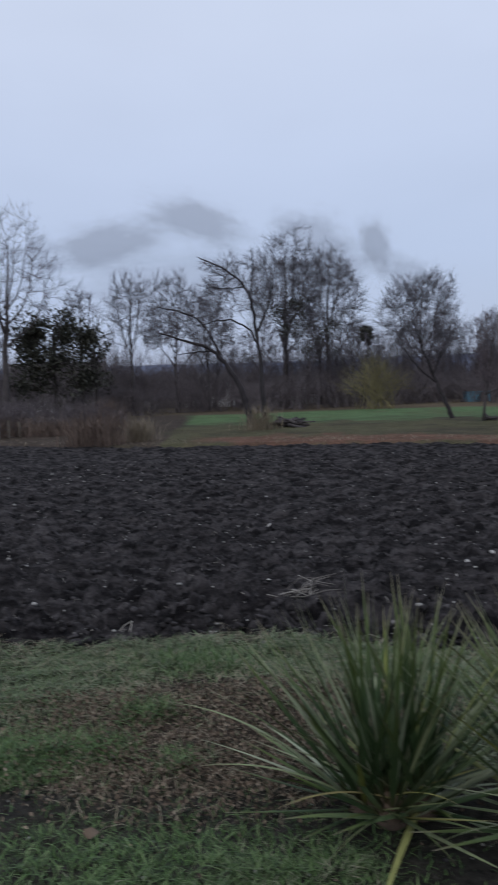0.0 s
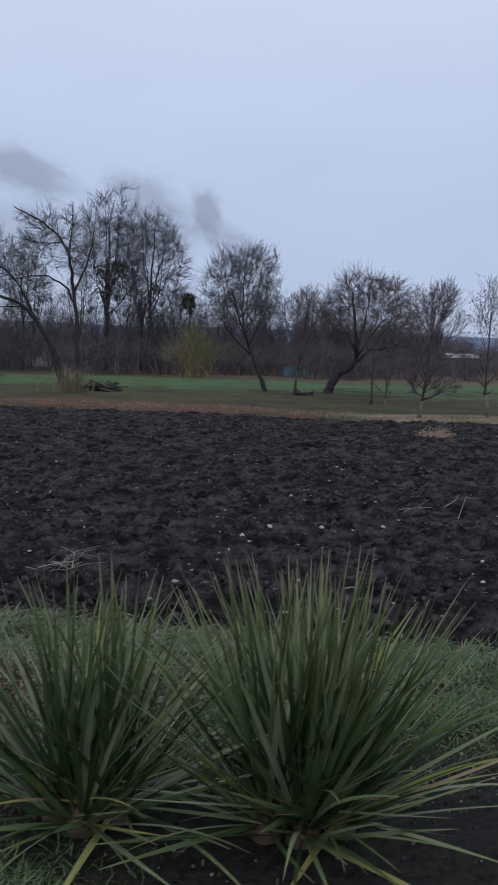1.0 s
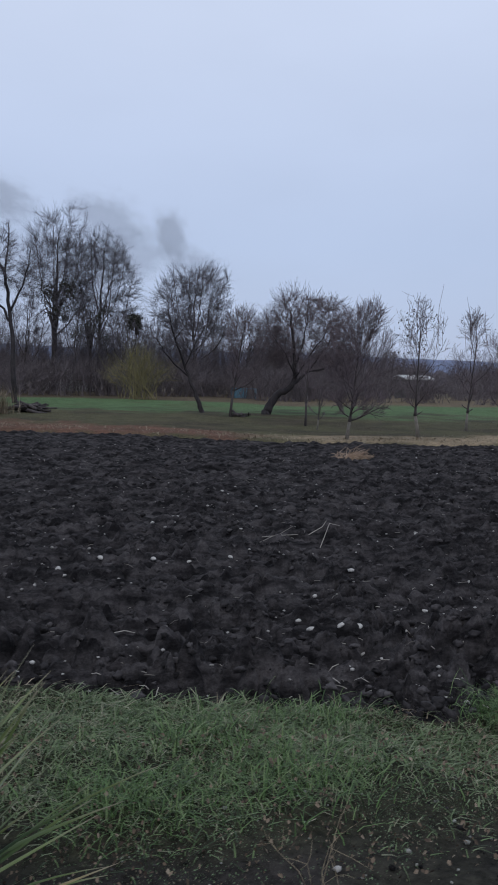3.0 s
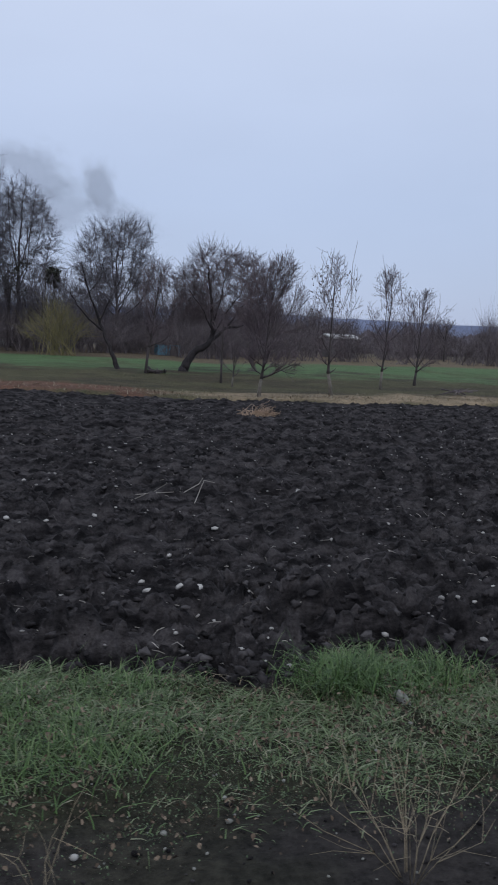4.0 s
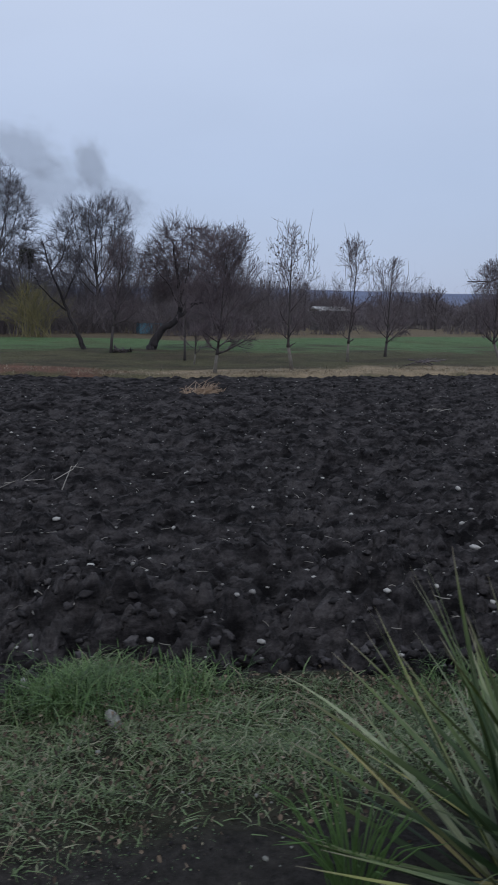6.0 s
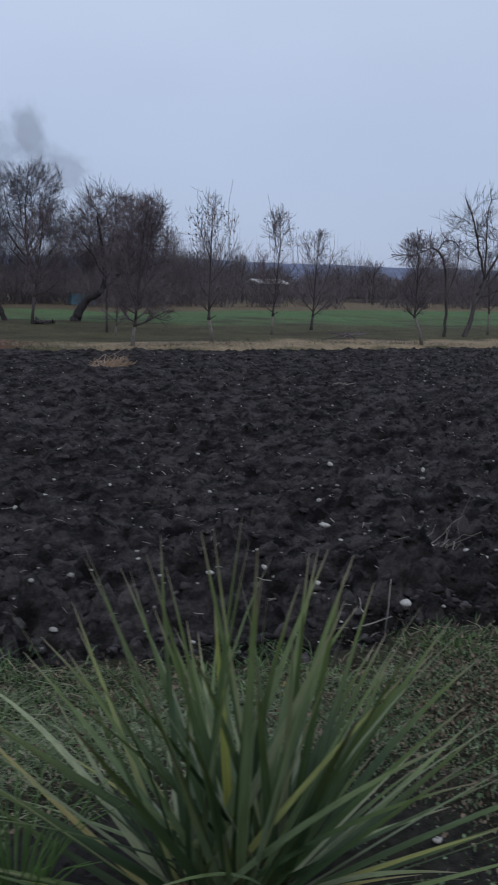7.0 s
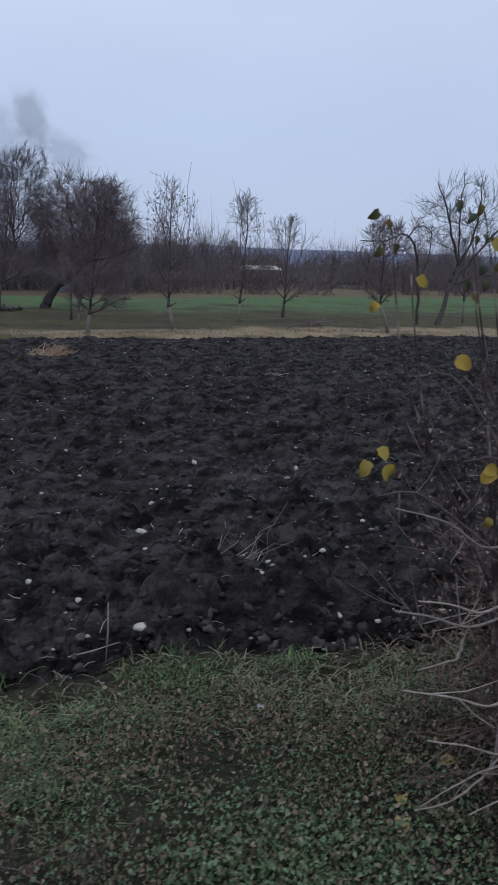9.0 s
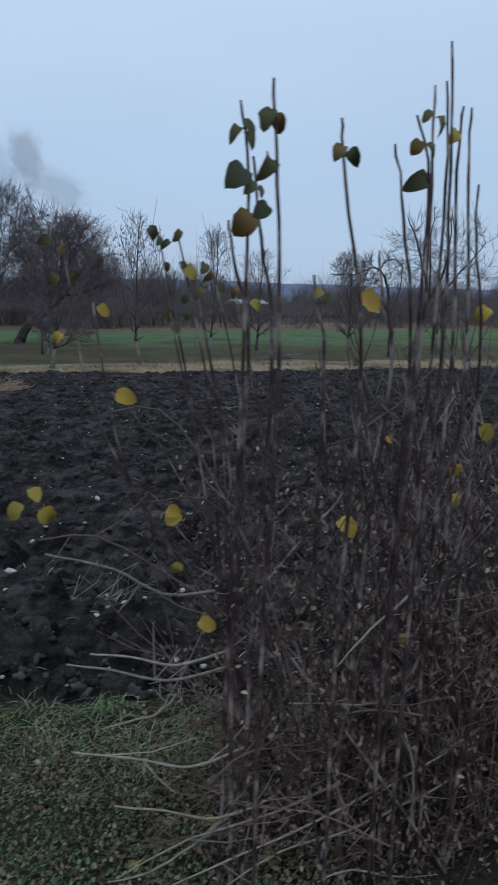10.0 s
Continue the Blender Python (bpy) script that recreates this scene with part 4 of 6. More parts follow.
def water_shoot_trees():
    """Two old fruit trees grown together: one with an arched limb, one with tall water shoots."""
    y = 24.0
    z = float(height(20.7, y))
    lines = [(at_depth(y, (20.72, z - 0.1), (20.65, 1.1), (20.4, 2.45), (19.97, 2.9), (19.4, 2.7), (18.45, 2.66)), 0.06, 0.014),
             (at_depth(y, (20.1, 2.8), (20.6, 3.2), (21.2, 2.95)), 0.03, 0.012), (at_depth(y, (20.6, 1.4), (21.0, 2.4), (21.1, 3.2)), 0.03, 0.01)]
    plant_tree("fruit_tree", "bare fruit tree with an arched limb", Grown(49, lines, (19.9, y, 2.7), (1.3, 0.9, 0.9), (22, 190, 5), 0.5, 0.006), MAT_BARK, MAT_FRUIT, (20.72, y, z), "fruit trees along the field edge")
    lines = [(at_depth(y, (21.4, z - 0.1), (21.8, 1.16), (22.1, 1.9), (21.7, 3.2), (21.1, 4.5)), 0.09, 0.016), (at_depth(y, (22.0, 1.7), (22.6, 3.0), (22.8, 4.7)), 0.055, 0.014),
             (at_depth(y, (21.9, 1.5), (23.0, 2.6), (24.1, 3.8)), 0.055, 0.014), (at_depth(y, (22.1, 2.0), (22.0, 3.6), (22.2, 4.9)), 0.035, 0.012), (at_depth(y, (21.9, 1.4), (22.9, 1.7), (23.8, 1.6)), 0.035, 0.012)]
    plant_tree("fruit_tree", "bare fruit tree with many tall water shoots", Grown(50, lines, (22.5, y, 3.3), (2.1, 1.3, 1.75), (50, 300, 5), 1.0, 0.0065, 0.2, -0.6, 0.02, 0.5, 0.2), MAT_BARK, MAT_BARK, (21.4, y, z), "fruit trees along the field edge")


MAT_DARKBARK = varied("wet_dark_bark", [(0.3, (0.026, 0.023, 0.025)), (0.7, (0.058, 0.051, 0.053))], 3.0, 12.0, (0.6, 1.3), 0.85, 0.2, (1, 1, 0.3), 0.5)


def orchard_tree(seed, x, y, fork, centre, radii, whips, label, r0=0.045, lean=(0, 0), counts=(7, 6, 5, 2), twig=None, leaves=0, up=0.2, bark=None):
    """A young fruit tree: short pale stem, low fork, upswept branches, tall whips."""
    z = float(height(x, y))
    t = Tree(seed, centre, radii, up * 0.5, 0.12, (18, 55), counts, (0, 0.5, 0.5, 0.5), 0.005, 0.05, (24, 80))
    thing = tagged(new("fruit_tree"), label, "tree", "fruit trees along the field edge")
    thing.location = (x, y, z)
    back = Matrix.Translation((-x, -y, -z))
    stem = Pile()
    fx, fy = x + lean[0], y + lean[1]
    stem.tube([(x, y, z - 0.08), (x + lean[0] * 0.3, y, z + (fork - z) * 0.4), (fx, fy, fork)], [r0 * 1.25, r0, r0 * 0.85], 8)
    t.trunk([(fx, fy, fork - 0.03), (fx + (centre[0] - fx) * 0.4, fy, fork + (centre[2] - fork) * 0.5), (centre[0], fy, centre[2] + radii[2] * 0.4)], r0 * 0.8, 0.012, 0.0, None, 6)
    g = t.rng
    for k in range(whips):
        a = Vector((centre[0] + g.uniform(-0.6, 0.6) * radii[0], fy + g.uniform(-0.4, 0.4), centre[2] + g.uniform(-0.1, 0.5) * radii[2]))
        ln = radii[2] * g.uniform(0.45, 0.85)
        d = Vector((g.gauss(0, 0.2), g.gauss(0, 0.12), 1)).normalized()
        b = a + d * ln * 0.5 + Vector((g.gauss(0, 0.05), 0, 0))
        t.twigs.tube([a, b, b + (d + Vector((g.gauss(0, 0.08), 0, 0))) * ln * 0.5], [0.008, 0.006, 0.004], 4)
    me = stem.mesh("stem")
    me.transform(back)
    part("stem", me, bark or MAT_PALE_BARK, thing, "pale limed lower stem" if bark is None else "")
    me = t.wood.mesh("trunk")
    me.transform(back)
    part("trunk", me, MAT_BARK, thing)
    me = t.twigs.mesh("crown")
    me.transform(back)
    part("crown", me, twig or MAT_FRUIT, thing)
    if leaves:
        rng = np.random.default_rng(seed)
        lf = Pile()
        a = rng.uniform(0, 6.28, leaves)
        rr = np.sqrt(rng.uniform(0, 1, leaves))
        zz = centre[2] + radii[2] * rng.uniform(-0.1, 0.8, leaves)
        flat_leaves(lf, centre[0] + radii[0] * 0.75 * rr * np.cos(a), fy + 0.6 * rr * np.sin(a), zz, rng.uniform(0.03, 0.065, leaves), rng, 1.2)
        me = lf.mesh("leaves")
        me.transform(back)
        tagged(part("foliage", me, MAT_LEAFDRY, thing, "last withered leaves"), kind="stuff")
    return thing


MAT_LEAFDRY = varied("withered_leaves", [(0.0, (0.07, 0.065, 0.065)), (1.0, (0.15, 0.13, 0.12))], "island", 9.0, (0.8, 1.2), 0.8, 0.2)
arching_tree()
leaning_tree()
slanting_tree()
curved_tree()
water_shoot_trees()
orchard_tree(41, 8.37, 30.0, 1.2, (8.75, 30.0, 2.7), (0.8, 0.8, 1.45), 5, "small bare fruit tree with a few rusty leaves", 0.05, (0.1, 0), (14, 9, 7, 3), None, 60, 0.2, MAT_BARK)
orchard_tree(42, 9.72, 21.8, 0.55, (10.0, 21.8, 2.1), (0.95, 0.9, 1.75), 4, "young bare fruit tree forked near the ground", 0.05, (0.06, 0), (17, 11, 8, 3))
orchard_tree(43, 12.16, 22.6, 0.72, (12.1, 22.6, 2.45), (0.85, 0.8, 1.5), 9, "young fruit tree with whips and a few withered leaves", 0.05, (-0.12, 0), (11, 7, 5, 2), None, 230)
orchard_tree(44, 15.0, 25.1, 0.75, (15.25, 25.1, 2.5), (0.8, 0.7, 1.5), 8, "young bare fruit tree with tall thin whips", 0.045, (0.02, 0), (12, 8, 6, 2), None, 12)
orchard_tree(45, 17.3, 27.0, 0.7, (17.45, 27.0, 2.1), (1.05, 0.9, 1.4), 5, "small dense bare fruit tree", 0.05, (0.05, 0), (12, 8, 6, 2), None, 0, 0.2, MAT_BARK)
orchard_tree(46, 10.23, 27.0, 0.9, (10.25, 27.0, 1.7), (0.4, 0.4, 0.8), 2, "small bare fruit tree", 0.04, (0, 0), (6, 6, 5, 2), None, 0, 0.2, MAT_BARK)
orchard_tree(47, 10.2, 25.7, 0.42, (10.25, 25.7, 0.95), (0.45, 0.4, 0.5), 0, "small bare sapling forked near the ground", 0.028, (0.03, 0), (7, 6, 4), None, 0)
orchard_tree(48, 17.95, 21.2, 0.85, (17.7, 21.2, 2.0), (0.7, 0.7, 1.15), 6, "young bare fruit tree with a leaning pale stem", 0.045, (-0.3, 0), (14, 9, 7, 2), None, 10)
orchard_tree(51, 26.5, 24.5, 1.1, (26.5, 24.5, 2.4), (1.4, 1.0, 1.4), 7, "bare fruit tree in the row", 0.06, (0, 0), (9, 7, 5, 2))
orchard_tree(52, 23.05, 24.9, 0.9, (22.95, 24.9, 1.9), (0.7, 0.7, 1.0), 4, "young bare fruit tree in the row", 0.04, (0, 0), (8, 6, 5, 2))


# ---- brush, hedges and evergreen clumps ----
def brush_mesh(seed, width, tall, stems, twigs, thick=0.03):
    """A rounded leafless bush: stems fanning to a domed outline, with side twigs."""
    rng = np.random.default_rng(seed)
    pile = Pile()
    for k in range(stems):
        b = np.array([rng.normal(0, width * 0.16), rng.normal(0, width * 0.12), -0.1])
        a, el = rng.uniform(0, 6.28), rng.uniform(0.25, 1.5)
        tip = np.array([math.cos(a) * math.cos(el) * width * 0.55, math.sin(a) * math.cos(el) * width * 0.55, tall * (0.25 + 0.75 * math.sin(el)) * rng.uniform(0.75, 1.1)])
        d = tip - b
        up = np.array([0, 0, 0.16 * tall])
        pts = [b, b + d * 0.35 + up * 0.8 + rng.normal(0, 0.05, 3), b + d * 0.7 + up * 0.7 + rng.normal(0, 0.06, 3), tip]
        pile.tube(pts, [thick, thick * 0.7, thick * 0.45, thick * 0.2], 3)
        for j in range(twigs):
            s = rng.uniform(0.8, 2.9)
            i = int(s)
            p = pts[i] + (pts[i + 1] - pts[i]) * (s - i)
            e = (pts[i + 1] - pts[i]) / (np.linalg.norm(pts[i + 1] - pts[i]) + 1e-6) + rng.normal(0, 0.6, 3) + [0, 0, 0.3]
            ln = tall * rng.uniform(0.10, 0.28)
            pile.tube([p, p + e * ln], [thick * 0.36, thick * 0.16], 3)
    return pile.mesh("crown")


def brush_belt(seed, x0, x1, y0, y1, tall, count, label, mats, group, meshes):
    rng = random.Random(seed)
    for k in range(count):
        x = x0 + (x1 - x0) * (k + rng.random()) / count
        y = rng.uniform(y0, y1)
        if abs(x - 33.8) < 2.6 and y < 73:
            y += 9
        thing = tagged(new("bush"), label, "bush", group)
        s = rng.uniform(0.85, 1.4)
        thing.matrix_basis = Matrix.Translation((x, y, float(height(x, y)))) @ Matrix.Rotation(rng.uniform(0, 6.28), 4, "Z") @ Matrix.Diagonal((s, s, tall / 2.6 * rng.uniform(0.7, 1.25), 1))
        tagged(part("crown", rng.choice(meshes), mats, thing), kind="stuff")


BRUSH = [brush_mesh(100 + k, 3.6, 2.6, 34, 13, 0.018) for k in range(6)]
for me in BRUSH:
    me.materials.append(MAT_BRUSH)
brush_belt(1, -30, 6, 57, 68, 3.7, 76, "leafless brown bush in the thicket behind the trees", MAT_BRUSH, "thicket behind the trees", BRUSH)
brush_belt(7, 6, 26, 57, 68, 4.3, 30, "tall leafless bush in the thicket behind the trees", MAT_BRUSH, "thicket behind the trees", BRUSH)
brush_belt(2, -24, 20, 49, 56, 2.0, 44, "low brown brush behind the trees", MAT_BRUSH, "thicket behind the trees", BRUSH)
brush_belt(3, 18, 105, 76, 96, 4.3, 96, "leafless brown bush in the far hedge", MAT_BRUSH, "far hedge", BRUSH)
brush_belt(4, 18, 90, 62, 76, 2.6, 36, "low leafless bush before the far hedge", MAT_BRUSH, "far hedge", BRUSH)
brush_belt(6, 7, 70, 50, 60, 1.7, 40, "low leafless brush behind the crop", MAT_BRUSH, "far hedge", BRUSH)
brush_belt(5, -10.5, -5.2, 29.5, 33, 1.1, 9, "greyish brown tangle of dead weeds", MAT_BRUSH, "dead weeds at the field corner", BRUSH)


def far_tree(seed, x, y, top, width, label="small dark bare tree before the far hedge"):
    z = float(height(x, y))
    h = top - z
    t = Tree(seed, (x, y, z + h * 0.62), (width / 2, width / 2, h * 0.40), 0.12, 0.2, (25, 55), (10, 7, 6), (0, 0.55, 0.45), 0.014)
    t.trunk([(x, y, z - 0.1), (x, y, z + h * 0.3), (x + 0.1, y, z + h * 0.85)], 0.10, 0.03, 0.3, h * 0.42)
    return plant_tree("tree", label, t, MAT_BARK, MAT_BRUSH, (x, y, z), "small trees before the far hedge")


rng_far = random.Random(77)
for k in range(15):
    far_tree(200 + k, 22 + 4.6 * k + rng_far.uniform(-1.5, 1.5), 58 + rng_far.uniform(0, 12) + 0.2 * k, 3.9 + rng_far.uniform(-0.6, 1.3), 3.4 + rng_far.uniform(-0.6, 1.0))


def leaf_clump(name, seed, at, radii, count, size, mat, label, category, stem=None):
    """A dark leafy clump with a ragged outline and gaps."""
    rng = np.random.default_rng(seed)
    thing = tagged(new(name), label, category)
    thing.location = at
    lf = Pile()
    # ragged bunches at the ends of unseen limbs
    hub = rng.uniform(-0.85, 0.85, (22, 3))
    wide = rng.uniform(0.10, 0.30, 22)
    pick = rng.integers(0, 22, count)
    p = (hub[pick] + rng.normal(0, 1, (count, 3)) * wide[pick][:, None]) * np.array(radii)
    flat_leaves(lf, p[:, 0], p[:, 1], p[:, 2], rng.uniform(0.6, 1.3, count) * size, rng, 1.3)
    tagged(part("foliage", lf.mesh("foliage"), mat, thing), kind="stuff")
    if stem:
        st = Pile()
        st.tube([(0.1, 0, -stem), (0.05, 0.05, -stem * 0.4), (0, 0, radii[2] * 0.5)], [0.14, 0.1, 0.05], 7)
        for k in range(10):
            e = rng.normal(0, 1, 3) * np.array(radii) * 0.55
            st.tube([(0.05, 0, -stem * 0.5 * rng.random()), e * 0.5, e], [0.05, 0.035, 0.015], 4)
        part("trunk", st.mesh("trunk"), MAT_BARK, thing)
    return thing


leaf_clump("evergreen_tree", 301, (-10.7, 47, 4.1), (2.3, 1.3, 2.2), 7500, 0.15, MAT_IVY, "dark evergreen tree with a ragged crown", "tree", 4.4)
leaf_clump("ivy_tree", 304, (-8.6, 48, 3.9), (0.9, 0.9, 1.8), 1000, 0.15, MAT_IVY, "dark ivy-grown tree beside the evergreen", "tree", 4.0)
leaf_clump("ivy_clump", 302, (2.6, 57.4, 6.3), (1.35, 1.2, 1.3), 3400, 0.085, MAT_IVY, "dark ivy clump in the large bare tree", "ivy", 5.8)
leaf_clump("ivy_clump", 303, (5.0, 57.8, 5.2), (1.6, 1.2, 1.2), 3000, 0.08, MAT_IVY, "ragged dark ivy on a bare tree", "ivy", 4.8)
leaf_clump("mistletoe", 305, (7.0, 48.8, 4.75), (0.36, 0.36, 0.38), 1100, 0.10, MAT_IVY, "round mistletoe ball on a thin branch", "mistletoe", 0.7)
tall_tree(23, 6.6, 48.9, 5.6, 2.6, 0.08, "small bare tree carrying a mistletoe ball", 0.3)


def weed_tuft(name, seed, x, y, tall, width, count, mat, label, category="weeds"):
    """A stand of upright dry stems."""
    rng = np.random.default_rng(seed)
    z = float(height(x, y))
    pile = Pile()
    bx, by = rng.normal(0, width * 0.3, count), rng.normal(0, width * 0.2, count)
    blades(pile, bx, by, np.full(count, -0.03), tall * rng.uniform(0.3, 1.1, count), rng.uniform(0.004, 0.010, count), rng.uniform(0.1, 0.9, count), rng.uniform(0, 6.28, count))
    ob = part(name, pile.mesh(name), mat)
    ob.location = (x, y, z)
    return tagged(ob, label, category)


weed_tuft("dry_shrub", 401, -4.5, 24.8, 1.25, 1.5, 700, MAT_REDDRY, "reddish brown dead shrub at the field edge")
weed_tuft("dry_shrub", 402, -5.5, 33.5, 1.5, 1.0, 500, MAT_REDDRY, "rusty dead shrub behind the field")
weed_tuft("reed_tuft", 403, -3.3, 25.5, 0.95, 0.7, 320, MAT_DRY, "tuft of pale dry reeds")
weed_tuft("reed_tuft", 404, 0.4, 28.4, 1.05, 0.8, 380, MAT_DRY, "tuft of pale dry reeds beside the brush pile")
weed_tuft("dry_weeds", 405, -8.3, 30.0, 0.9, 2.4, 900, MAT_REDDRY, "tangle of grey brown dead weeds")
weed_tuft("dry_weeds", 406, -6.6, 29.6, 0.8, 2.0, 700, MAT_REDDRY, "tangle of grey brown dead weeds")
brush_y = tagged(new("willow_bush"), "yellowish green willow bush with thin shoots", "bush")
brush_y.location = (7.0, 45, float(height(7.0, 45)))
tagged(part("crown", brush_mesh(120, 3.6, 2.4, 60, 16, 0.018), MAT_YELLOWBUSH, brush_y), kind="stuff")


# ---- far buildings, brush pile, fence ----
def box_mesh(name, sx, sy, sz, edge=0.02):
    bm = bmesh.new()
    bmesh.ops.create_cube(bm, size=1.0)
    bmesh.ops.scale(bm, vec=(sx, sy, sz), verts=bm.verts)
    bmesh.ops.translate(bm, vec=(0, 0, sz / 2), verts=bm.verts)
    bmesh.ops.bevel(bm, geom=bm.edges[:], offset=edge, segments=1, affect="EDGES")
    me = bpy.data.meshes.new(name)
    bm.to_mesh(me)
    bm.free()
    return me


def gable_mesh(name, sx, sy, rise, over=0.3, thick=0.12):
    hx, hy = sx / 2 + over, sy / 2 + over
    v, f = [], []
    for s in (-hx, hx):
        v += [(s, -hy, 0), (s, 0, rise), (s, hy, 0), (s, -hy, thick), (s, 0, rise + thick), (s, hy, thick)]
    q = [(0, 1, 7, 6), (1, 2, 8, 7), (3, 9, 10, 4), (4, 10, 11, 5), (0, 6, 9, 3), (2, 5, 11, 8), (0, 3, 4, 1), (1, 4, 5, 2), (6, 7, 10, 9), (7, 8, 11, 10)]
    return mesh_of(name, v, q, None, False)


def house(name, x, y, z, sx, sy, wall_h, rise, turn, label, wall_mat=None, roof_mat=None, windows=2):
    h = tagged(new(name), label, "house")
    h.matrix_basis = pose(x, y, z, 0, 0, turn)
    part("wall", box_mesh("wall", sx, sy, wall_h), wall_mat or MAT_WHITE, h)
    r = part("roof", gable_mesh("roof", sx, sy, rise), roof_mat or MAT_ROOF, h)
    r.location = (0, 0, wall_h)
    for k in range(windows):
        w = part("window", box_mesh("window", 0.9, 0.06, 1.1, 0.01), MAT_WOOD, h)
        part("pane", box_mesh("pane", 0.76, 0.02, 0.96, 0.004), MAT_DARK, w, "dark window pane").location = (0, -0.035, 0.07)
        w.location = ((k + 0.5) / windows * sx - sx / 2, -sy / 2 - 0.03, 0.9)
    return h


house("house", -14.8, 66, 0.5, 7.0, 5.0, 2.2, 1.6, 8, "low white house behind the trees")
house("house", -2.9, 66, 0.4, 3.6, 4.0, 2.0, 0.7, -3, "low pale house with a grey roof behind the thicket")
house("house", 4.0, 66, 0.4, 3.4, 4.0, 1.7, 0.6, 3, "low pale outbuilding behind the thicket")
house("house", 34.4, 71, 0.5, 2.3, 2.6, 1.75, 0.3, 0, "small house with a pale roof before the far hedge", MAT_ROOF, MAT_WHITE, 1)
shed = tagged(new("shed"), "small blue painted shed beyond the crop", "shed")
shed.location = (14.9, 55, 0.4)
part("wall", box_mesh("wall", 1.5, 1.2, 0.78), MAT_BLUE, shed)
part("roof", box_mesh("roof", 1.6, 1.3, 0.06, 0.01), MAT_ROOF, shed).location = (0, 0, 0.78)
part("door", box_mesh("door", 0.5, 0.05, 0.65, 0.01), MAT_ROOF, shed).location = (0.35, -0.62, 0.04)


def brush_pile(x, y, label, seed, w, mat, sticks=40, thick=0.03):
    rng = np.random.default_rng(seed)
    thing = Pile()
    for k in range(sticks):
        a = rng.uniform(0, 6.28)
        c = np.array([rng.normal(0, w * 0.25), rng.normal(0, w * 0.2), rng.uniform(0.02, 0.22) * w])
        d = np.array([math.cos(a), math.sin(a), rng.normal(0, 0.25)]) * w * rng.uniform(0.2, 0.5)
        r = thick * rng.uniform(0.4, 1.3)
        thing.tube([c - d, c + rng.normal(0, 0.02, 3), c + d], [r, r * 0.9, r * 0.5], 5)
    ob = part("brush_pile", thing.mesh("brush_pile"), mat)
    ob.location = (x, y, float(height(x, y)))
    return tagged(ob, label, "brush pile")


brush_pile(1.45, 29.8, "pile of dark logs and cut branches on the grass", 501, 1.1, MAT_BARK, 46, 0.05)
brush_pile(16.6, 23.1, "few brown cut branches lying on the grass", 502, 0.7, MAT_BRUSH, 14, 0.016)
brush_pile(8.75, 30.1, "dark heap at the foot of a fruit tree", 503, 0.5, MAT_BARK, 24, 0.04)
for k in range(3):
    post = part("fence_post", box_mesh("fence_post", 0.09, 0.09, 1.1, 0.012), MAT_WHITE if k == 0 else MAT_WOOD)
    post.location = (-8.6 + 0.35 * k, 28.9 + 0.1 * k, float(height(-8.6, 28.9)) - 0.05)
    post.scale = (1, 1, (1.0, 0.6, 0.55)[k])
    tagged(post, "weathered fence post at the field corner" if k else "white painted fence post at the field corner", "fence post", "fence posts")


# ---- smoke far behind the trees ----
def smoke_puff(seed, x, z, rx, rz, turn, dens):
    """A thin bent veil of smoke, far off."""
    k = 13
    g = np.linspace(-1, 1, k)
    U, V = np.meshgrid(g, g)
    W = 0.15 * (rough_noise(U * 1.5 + seed, V * 1.5, seed, 2) - 0.5)
    i = np.arange(k - 1)[:, None] * k + np.arange(k - 1)[None]
    q = np.stack([i, i + 1, i + k + 1, i + k], -1).reshape(-1, 4)
    ob = part("smoke", mesh_of("smoke", np.stack([U, V, W], -1), q), smoke_material("smoke_%d" % seed, seed * 3.1, dens))
    ob.matrix_basis = pose(x, 250 + seed % 7, z, 90, 0, 0) @ pose(0, 0, 0, 0, 0, turn) @ Matrix.Diagonal((rx, rz, 6, 1))
    tagged(ob, "thin grey smoke drifting behind the trees", "smoke", "drifting smoke", "stuff")


smoke_puff(601, -42, 47, 34, 13, 8, 0.42)
smoke_puff(602, -13, 52, 27, 12, -20, 0.42)
smoke_puff(603, 20, 47, 20, 12, -18, 0.36)
smoke_puff(604, 39.5, 43.5, 9, 14, 14, 0.42)
smoke_puff(605, 26, 38, 26, 13, 15, 0.28)
smoke_puff(606, 49, 35, 14, 10, -10, 0.3)
smoke_puff(607, -15, 36, 70, 17, 0, 0.22)


